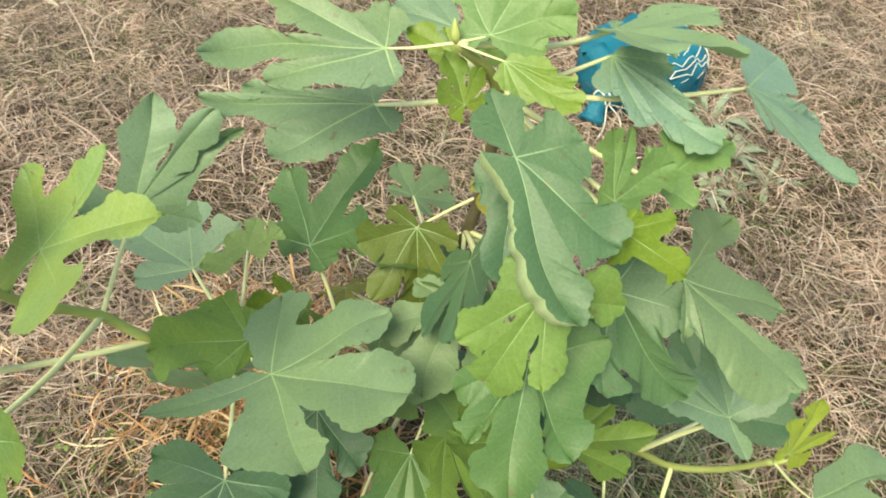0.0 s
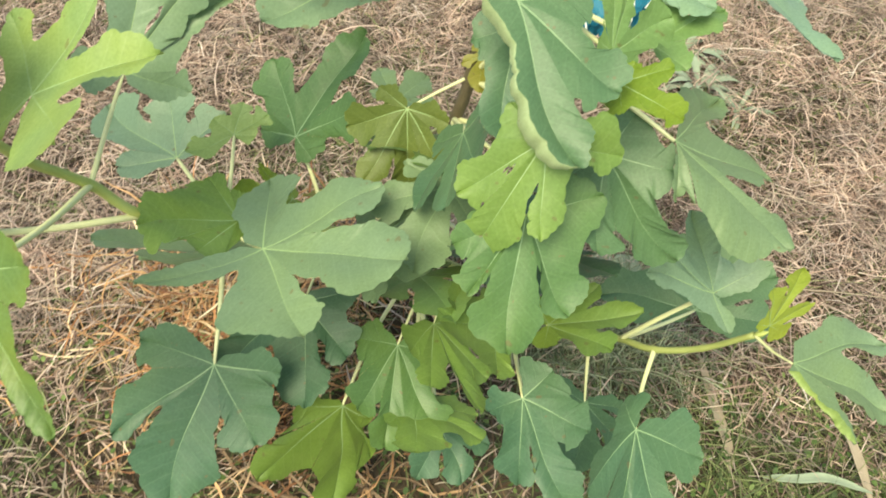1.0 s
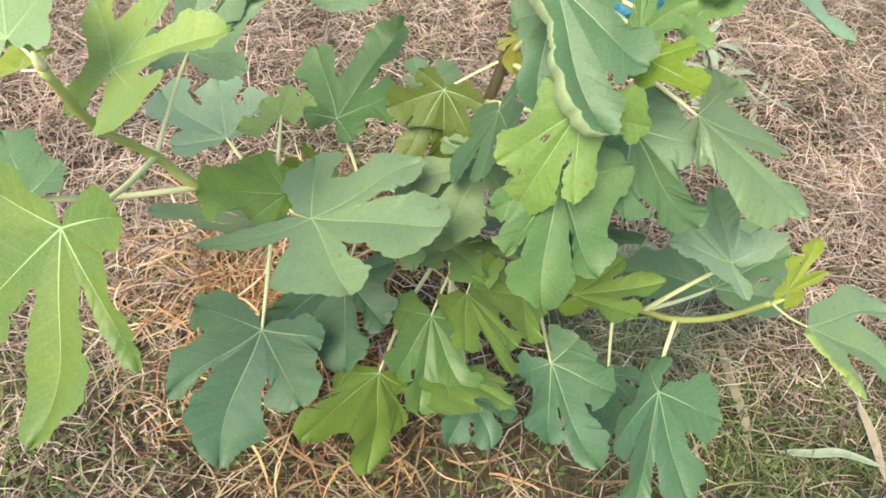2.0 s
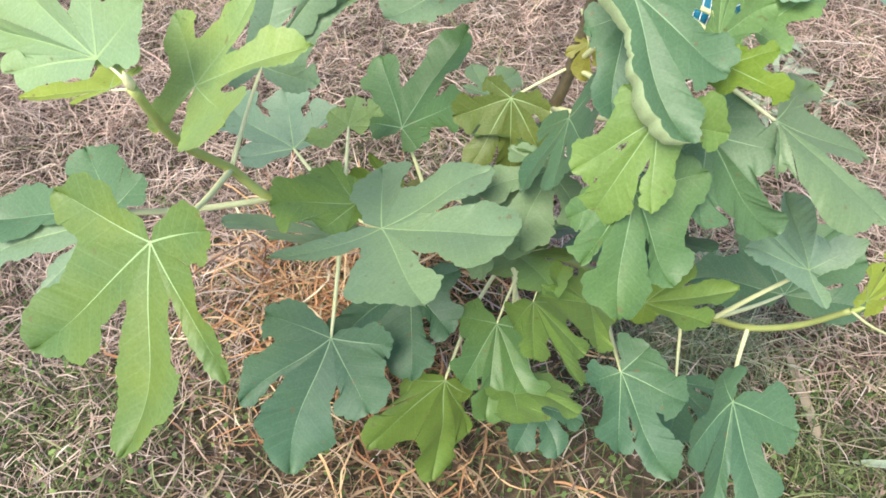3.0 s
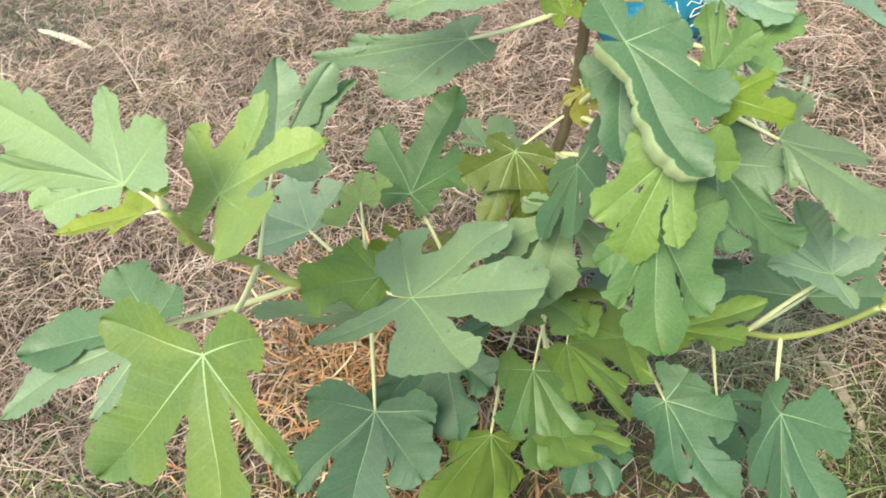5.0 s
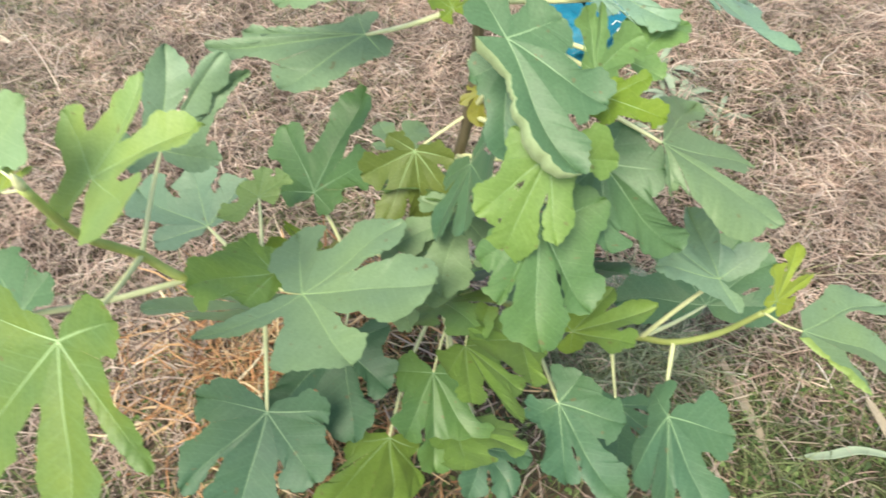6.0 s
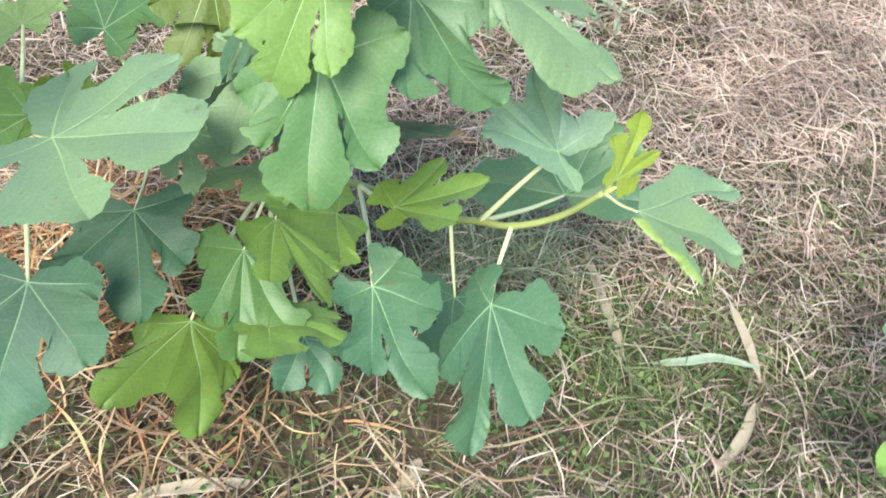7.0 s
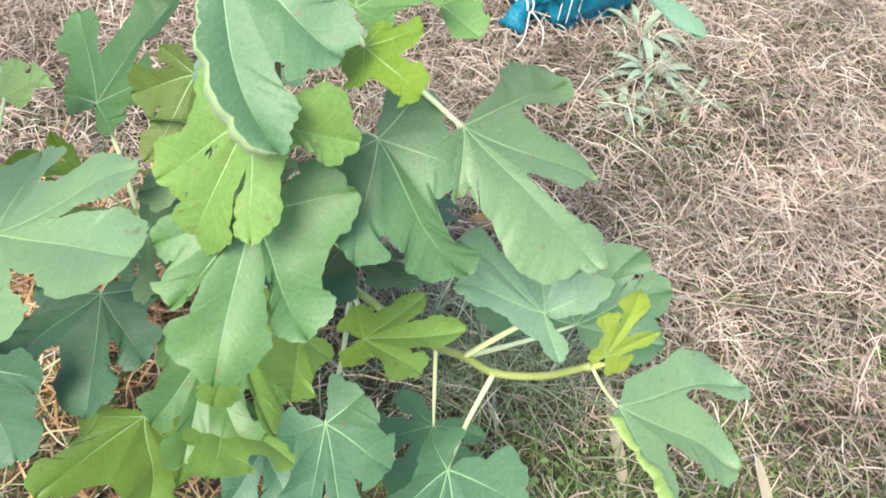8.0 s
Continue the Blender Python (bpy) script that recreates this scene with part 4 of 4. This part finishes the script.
strands("dead_grass", DRY, rng, scatter(rng, 15500, *AREA, 0.045, lambda x, y: (0.3 + 0.7 * thin(x, y)) * (1 - 0.6 * front(x, y)) * (1 - 0.65 * near_green(x, y)) * (1 - 0.6 * foot(x, y)) * (1 - 0.8 * grey_patch(x, y)) * (1 - 0.88 * bare_soil(x, y))), (0.02, 0.11), (0.0008, 0.0027), 0.6, "matted pinkish tan dead grass over the ground", "dead grass", k=4, bend=0.45, crumple=0.09)
BLEACHED = strand_material("bleached_grass", [(0.0, (0.258, 0.177, 0.154)), (0.35, (0.412, 0.329, 0.294)), (0.65, (0.474, 0.344, 0.309)), (1.0, (0.577, 0.492, 0.453))])
strands("bleached_grass", BLEACHED, rng, scatter(rng, 10500, (-2.2, 2.3), (0.3, 2.6), 0.05, lambda x, y: (0.25 + 0.75 * thin(x, y)) * np.maximum(np.clip((x - 0.55) / 0.35, 0, 1), 0.6 * np.clip((-0.35 - x) / 0.35, 0, 1)) * (1 - 0.6 * front(x, y)) * (1 - 0.8 * bare_soil(x, y))), (0.02, 0.09), (0.0008, 0.0023), 0.6, "bleached pale dead grass matted over the ground", "dead grass", k=4, bend=0.45, crumple=0.09)
strands("grass_litter", LITTER, rng, scatter(rng, 18200, *AREA, 0.025, lambda x, y: (0.4 + 0.6 * bare(x, y)) * (1 - 0.4 * near_green(x, y)) * (1 - 0.5 * front(x, y)) * (1 - 0.5 * grey_patch(x, y)) * (1 - 0.8 * bare_soil(x, y))), (0.012, 0.05), (0.0012, 0.0042), 0.6, "crumpled brown dead grass litter", "dead grass", k=3, bend=1.0, crumple=0.3)
strands("green_grass", GRASS, rng, scatter(rng, 10900, *AREA, 0.015, lambda x, y: np.clip(0.12 + 0.5 * greens(x, y) ** 2 + 0.5 * near_green(x, y) + 0.35 * front(x, y) + 0.5 * spot(0.1, 1.25, 0.3, 0.25)(x, y) + 0.35 * spot(-1.2, 2.0, 0.5, 0.4)(x, y) + 0.35 * spot(0.68, 1.45, 0.22, 0.3)(x, y), 0, 1) * (1 - 0.8 * bare_soil(x, y))), (0.03, 0.10), (0.001, 0.0026), 0.3, "sparse green grass blades among dead grass", "grass", k=4, bend=0.4)
leaflets("clover", WEED, rng, scatter(rng, 6600, *AREA, 0.04, lambda x, y: np.clip(0.06 * greens(x, y) + 0.9 * near_green(x, y) + 0.8 * front(x, y) * (0.3 + greens(x, y)), 0, 1) * (1 - 0.4 * bare_soil(x, y))), (0.005, 0.013), "low green clover and small weeds between dead grass", "weeds")
angle, away = rng.uniform(0, 2 * np.pi, 45000), 1.2 + 5.5 * np.abs(rng.normal(0, 0.6, 45000))
fx, fy = 0.1 + away * np.cos(angle), 1.5 + away * np.sin(angle)
inside = (np.abs(fx - 0.1) < 1.3 + 0.38 * fy) & (fy > 0) & (fy < 3.4)
fx, fy = fx[~inside], fy[~inside]
strands("coarse_dead_grass", DRY, rng, np.stack([fx, fy, mound(fx, fy)], -1), (0.06, 0.18), (0.002, 0.006), 0.7, "loose dead grass over the ground further out", "dead grass", k=4, bend=0.5)
strands("straw_mulch", STRAW, rng, scatter(rng, 14550, (-0.7, 0.4), (0.4, 1.15), 0.04, lambda x, y: np.clip(spot(-0.22, 0.8, 0.2, 0.16)(x, y) + 0.2 * spot(-0.05, 0.56, 0.13, 0.08)(x, y), 0, 1)), (0.05, 0.15), (0.0016, 0.0042), 0.8, "orange-brown straw mulch heaped under the sapling", "straw", bend=1.1, crumple=0.12)
TAN = strand_material("tan_straw", [(0.0, (0.07, 0.042, 0.026)), (0.45, (0.17, 0.112, 0.07)), (0.8, (0.29, 0.205, 0.135)), (1.0, (0.52, 0.42, 0.30))])
strands("tan_straw", TAN, rng, scatter(rng, 3800, (-0.6, 0.5), (0.25, 0.75), 0.04, lambda x, y: np.clip(spot(-0.10, 0.46, 0.2, 0.1)(x, y) + 0.25 * spot(0.2, 0.45, 0.2, 0.1)(x, y), 0, 1)), (0.07, 0.21), (0.0014, 0.0042), 0.6, "long tan straws curving over dark soil in front of the sapling", "straw", k=8, bend=1.3, rise=(0.2, 0.8), crumple=0.07)
strands("long_straw", BLEACHED, rng, scatter(rng, 110, (-1.9, 2.1), (0.3, 2.6), 0.04, lambda x, y: 0.4 + 0.6 * np.clip((x - 0.3) / 0.4, 0, 1) - 0.4 * front(x, y) - 0.5 * bare_soil(x, y)), (0.12, 0.32), (0.0016, 0.0034), 0.9, "long pale straws lying loose on the dead grass", "straw", k=8, bend=0.5, crumple=0.08)
ASHEN = strand_material("grey_litter", [(0.0, (0.09, 0.085, 0.085)), (0.5, (0.24, 0.225, 0.215)), (1.0, (0.50, 0.47, 0.44))])
strands("grey_litter", ASHEN, rng, scatter(rng, 7000, (-2.6, -0.5), (1.4, 3.4), 0.02, lambda x, y: 0.8 * grey_patch(x, y)), (0.015, 0.07), (0.001, 0.0032), 0.7, "weathered grey plant litter over bare soil", "litter", k=3, bend=0.9, crumple=0.25)
TUFT = strand_material("grey_green_grass", [(0.0, (0.10, 0.13, 0.07)), (0.5, (0.22, 0.26, 0.16)), (1.0, (0.40, 0.43, 0.31))], 0.65, 0.2)
strands("fine_grass_tuft", TUFT, rng, scatter(rng, 26000, (0.1, 0.9), (0.5, 1.2), 0.005, lambda x, y: np.clip(spot(0.33, 0.78, 0.10, 0.08)(x, y) + 0.5 * spot(0.44, 0.88, 0.09, 0.08)(x, y), 0, 1)), (0.08, 0.20), (0.0011, 0.0023), 0.15, "tuft of long fine grey-green grass", "grass", k=7, bend=0.5, rise=(0.8, 1.45))
strands("green_grass_tuft", GRASS, rng, scatter(rng, 6500, (0.2, 1.1), (0.35, 1.05), 0.005, lambda x, y: 0.8 * spot(0.60, 0.66, 0.2, 0.13)(x, y) + 0.15 * spot(0.85, 0.6, 0.2, 0.2)(x, y) * greens(x, y)), (0.05, 0.15), (0.001, 0.0022), 0.25, "spiky green grass tufts beside the sapling", "grass", k=5, bend=0.4, rise=(0.7, 1.4))


# ---- things on the ground ----
def flat_blade(name, line, wide, mat, label, category, cup=0.25, steps=8):
    """A withered leaf or splinter: a long tapering sheet, cupped along its middle."""
    path = smooth_line(line, steps)
    n = len(path)
    ahead = np.gradient(path, axis=0)
    side = np.stack([-ahead[:, 1], ahead[:, 0], 0 * ahead[:, 0]], -1)
    side /= np.linalg.norm(side, axis=1)[:, None]
    half = wide * 0.5 * np.interp(np.linspace(0, 1, n), (0, 0.15, 0.55, 0.85, 1), (0.15, 0.75, 1, 0.7, 0.08))[:, None]
    up = np.array((0, 0, 1.0))
    rows = np.stack([path + side * half * k + up * half * cup * k * k for k in (-1, -0.5, 0, 0.5, 1)], 1)
    thick = np.concatenate([rows.reshape(-1, 3), (rows - up * 0.0012).reshape(-1, 3)])
    faces = []
    for i in range(n - 1):
        for j in range(4):
            a, b = i * 5 + j, (i + 1) * 5 + j
            faces += [(a, a + 1, b + 1, b), (a + n * 5, b + n * 5, b + 1 + n * 5, a + 1 + n * 5)]
        for j in (0, 4):
            a, b = i * 5 + j, (i + 1) * 5 + j
            faces.append((a, b, b + n * 5, a + n * 5))
    return tagged(new(name, mesh_from(name, thick, faces, mat)), label, category)


HUSK = plain_material("bleached_brown_leaf", (0.24, 0.185, 0.13), (0.42, 0.345, 0.265), 70, 0.7)
BONE = plain_material("bleached_wood", (0.48, 0.42, 0.33), (0.74, 0.68, 0.56), 90, 0.8)
SILVER = plain_material("silvery_weed", (0.17, 0.21, 0.145), (0.31, 0.36, 0.265), 40, 0.7)
flat_blade("withered_blade", [(0.531, 0.794, 0.028), (0.538, 0.713, 0.026), (0.549, 0.631, 0.024), (0.545, 0.582, 0.02)], 0.017, HUSK, "long bleached brown withered blade on the grass", "dead leaf")
flat_blade("pale_leaf", [(0.59, 0.578, 0.03), (0.64, 0.577, 0.034), (0.69, 0.582, 0.034), (0.754, 0.566, 0.03)], 0.016, SILVER, "narrow pale grey-green leaf among weeds", "leaf")
flat_blade("withered_blade", [(0.744, 0.685, 0.03), (0.75, 0.62, 0.028), (0.752, 0.55, 0.022)], 0.017, HUSK, "short bleached brown withered blade on the grass", "dead leaf")
flat_blade("bark_chip", [(0.73, 0.512, 0.025), (0.69, 0.455, 0.026), (0.632, 0.405, 0.022)], 0.018, HUSK, "grey-brown splinter of bark on the grass", "bark")
flat_blade("bark_chip", [(-0.13, 0.405, 0.022), (-0.05, 0.413, 0.028), (0.03, 0.417, 0.024)], 0.02, HUSK, "long tan splinter of bark among straw", "bark")
flat_blade("bark_chip", [(0.238, 0.44, 0.03), (0.225, 0.415, 0.026), (0.196, 0.39, 0.022)], 0.024, HUSK, "small grey-brown splinter of bark", "bark")
flat_blade("wood_splinter", [(-1.345, 2.146, 0.03), (-1.23, 2.07, 0.035), (-1.112, 1.988, 0.03)], 0.026, BONE, "bleached white splinter of wood lying on dead grass", "wood")
flat_blade("withered_blade", [(0.975, 2.155, 0.03), (1.03, 2.12, 0.032), (1.1, 2.07, 0.026)], 0.03, HUSK, "broad tan withered blade on dead grass", "dead leaf")
flat_blade("withered_blade", [(0.30, 1.05, 0.05), (0.335, 1.03, 0.055), (0.37, 1.035, 0.045)], 0.035, BROWN, "curled reddish brown dead leaf on straw", "dead leaf", cup=0.6)


def long_straw(line, wide, mat, label):
    path = smooth_line(line, 6)
    return tagged(new("straw_stalk", mesh_from("straw_stalk", *tube(path, np.linspace(wide, wide * 0.6, len(path)), 6), mat)), label, "straw", "loose straw stalks")


for stalk in (
    [(0.60, 0.925, 0.06), (0.8, 0.94, 0.05), (1.03, 0.946, 0.03)],
    [(0.55, 1.42, 0.03), (0.62, 1.30, 0.035), (0.72, 1.18, 0.02)],
    [(0.60, 1.36, 0.03), (0.66, 1.25, 0.03), (0.70, 1.12, 0.02)],
    [(0.53, 0.615, 0.03), (0.60, 0.607, 0.028), (0.68, 0.60, 0.02)],
    [(0.85, 0.80, 0.02), (0.90, 0.70, 0.035), (0.89, 0.60, 0.02)],
    [(-1.06, 1.9, 0.03), (-1.03, 1.94, 0.04), (-0.97, 1.97, 0.03)],
    [(-0.80, 0.55, 0.02), (-0.68, 0.50, 0.03), (-0.6, 0.44, 0.02)],
    [(-0.95, 1.35, 0.02), (-0.8, 1.3, 0.035), (-0.66, 1.22, 0.02)],
):
    long_straw(stalk, 0.0014, HUSK, "long bleached straw stalk lying on dead grass")


def weed_leaf(parent, place, yaw, rise, long, wide, mat):
    """A lance-shaped weed leaf that arches out from the root."""
    s = np.linspace(0, 1, 9)
    out = long * s * math.cos(rise)
    up = long * (s * math.sin(rise) - 0.55 * s * s)
    line = np.stack([place[0] + out * math.cos(yaw), place[1] + out * math.sin(yaw), place[2] + np.maximum(up, 0.004)], -1)
    half = wide * 0.5 * np.interp(s, (0, 0.3, 0.6, 1), (0.25, 0.8, 1, 0.08))[:, None]
    side = np.array((-math.sin(yaw), math.cos(yaw), 0))
    rows = np.stack([line + side * half * k + np.array((0, 0, 0.35)) * half * k * k for k in (-1, 0, 1)], 1)
    faces = [(i * 3 + j, i * 3 + j + 1, i * 3 + j + 4, i * 3 + j + 3) for i in range(8) for j in (0, 1)]
    child("leaf", mesh_from("weed_leaf", rows.reshape(-1, 3), faces, mat), parent)


def rosette(place, count, long, wide, mat, label, seed):
    rng = np.random.default_rng(seed)
    weed = tagged(new("weed"), label, "weed")
    at = (place[0], place[1], float(mound(np.array(place[0]), np.array(place[1]))))
    for k in range(count):
        weed_leaf(weed, at, k * 2.4 + rng.normal(0, 0.3), rng.uniform(0.35, 1.05), long * rng.uniform(0.6, 1.1), wide * rng.uniform(0.7, 1.2), mat)


rosette((0.66, 1.56), 34, 0.16, 0.019, SILVER, "silvery grey thistle-like weed rosette in dead grass", 1)
rosette((0.59, 1.44), 11, 0.12, 0.02, SILVER, "small silvery grey weed in dead grass", 2)
rosette((0.74, 1.49), 14, 0.11, 0.014, SILVER, "small silvery grey weed in dead grass", 4)
rosette((0.64, 1.70), 26, 0.17, 0.017, SILVER, "silvery grey narrow-leaved weed in dead grass", 9)
rosette((0.49, 0.87), 5, 0.10, 0.045, SILVER, "broad bluish grey weed leaves near the sapling", 3)
rosette((0.40, 0.93), 6, 0.12, 0.05, SILVER, "broad bluish grey weed leaves near the sapling", 6)

# ---- blue sack behind the sapling ----
sack = tagged(new("plastic_sack"), "crumpled blue woven plastic sack tied with white string", "sack")
sack.matrix_world = pose(0.475, 1.83, 0.0, 0, 0, 38)
BLUE = plain_material("blue_woven_plastic", (0.004, 0.09, 0.16), (0.01, 0.19, 0.29), 25, 0.38, 0.6, 0.006)
WHITE = plain_material("white_string", (0.6, 0.6, 0.56), (0.82, 0.82, 0.78), 60, 0.6)


def sack_point(u, v):
    """The sack's skin: a pillow with slack folds, gathered at one end."""
    x, y, z = math.cos(u) * math.cos(v), math.sin(u) * math.cos(v), math.sin(v)
    x, y, z = (math.copysign(abs(q) ** 0.6, q) for q in (x, y, z))
    crease = 0.014 * noise.noise(Vector((x * 4, y * 4, z * 4))) + 0.009 * noise.noise(Vector((x * 9, y * 9, z * 9))) + 0.004 * noise.noise(Vector((x * 21, y * 21, z * 21)))
    return (0.15 * x + crease, 0.13 * y + crease, max(0.09 + 0.085 * z + crease, 0.004))


rows, around = 26, 56
skin = [sack_point(2 * math.pi * k / around, -math.pi / 2 + math.pi * (r + 0.5) / rows) for r in range(rows) for k in range(around)]
quads = [(r * around + k, r * around + (k + 1) % around, (r + 1) * around + (k + 1) % around, (r + 1) * around + k) for r in range(rows - 1) for k in range(around)]
child("sack_body", mesh_from("sack_body", skin, quads, BLUE), sack)
neck = smooth_line([(-0.10, -0.02, 0.11), (-0.145, -0.038, 0.09), (-0.185, -0.053, 0.065), (-0.215, -0.065, 0.035)], 6)
child("sack_neck", mesh_from("sack_neck", *tube(neck, np.interp(np.linspace(0, 1, len(neck)), (0, 0.5, 1), (0.06, 0.016, 0.03)), 20, 3, 0.14), BLUE), sack, "gathered blue plastic neck")
knot = smooth_line([(-0.168 + 0.010 * math.cos(a * 0.31), -0.047 + 0.022 * math.cos(a), 0.075 + 0.022 * math.sin(a)) for a in np.arange(0, 14, 0.7)], 3)
child("string", mesh_from("string", *tube(knot, np.full(len(knot), 0.0026), 6), WHITE), sack, "white tying string")
for end in ([(-0.165, -0.068, 0.07), (-0.15, -0.10, 0.04), (-0.17, -0.13, 0.012)], [(-0.17, -0.068, 0.07), (-0.20, -0.10, 0.035), (-0.23, -0.11, 0.012)]):
    path = smooth_line(end, 6)
    child("string", mesh_from("string", *tube(path, np.full(len(path), 0.0018), 6), WHITE), sack, "loose white string end")


def print_and_glint(u, v):
    """A white line on the sack's skin, for print and for painted fold highlights, through the given turns and heights.
    """
    steps = np.linspace(0, 1, 14)
    line = [Vector(sack_point(np.interp(s, (0, 1), u), np.interp(s, (0, 1), v))) for s in steps]
    line = [p + 0.0012 * (p - Vector((0, 0, 0.09))).normalized() for p in line]
    child("printed_line", mesh_from("printed_line", *tube(line, np.full(14, 0.0014), 6), WHITE), sack, "white line of the sack's print and painted fold highlights")


FRONT = -math.pi / 2
for v in (0.1, 0.3, 0.5, 0.75, 1.0, 1.2):
    print_and_glint((FRONT - 0.1, FRONT + 0.75), (v, v + 0.05))
# highlights of the gathered folds, drawn as white strips up the skin
for u in (-0.75, -0.55, -0.35, 0.85, 1.0):
    print_and_glint((FRONT + u, FRONT + u * 0.9), (-0.25, 0.95))
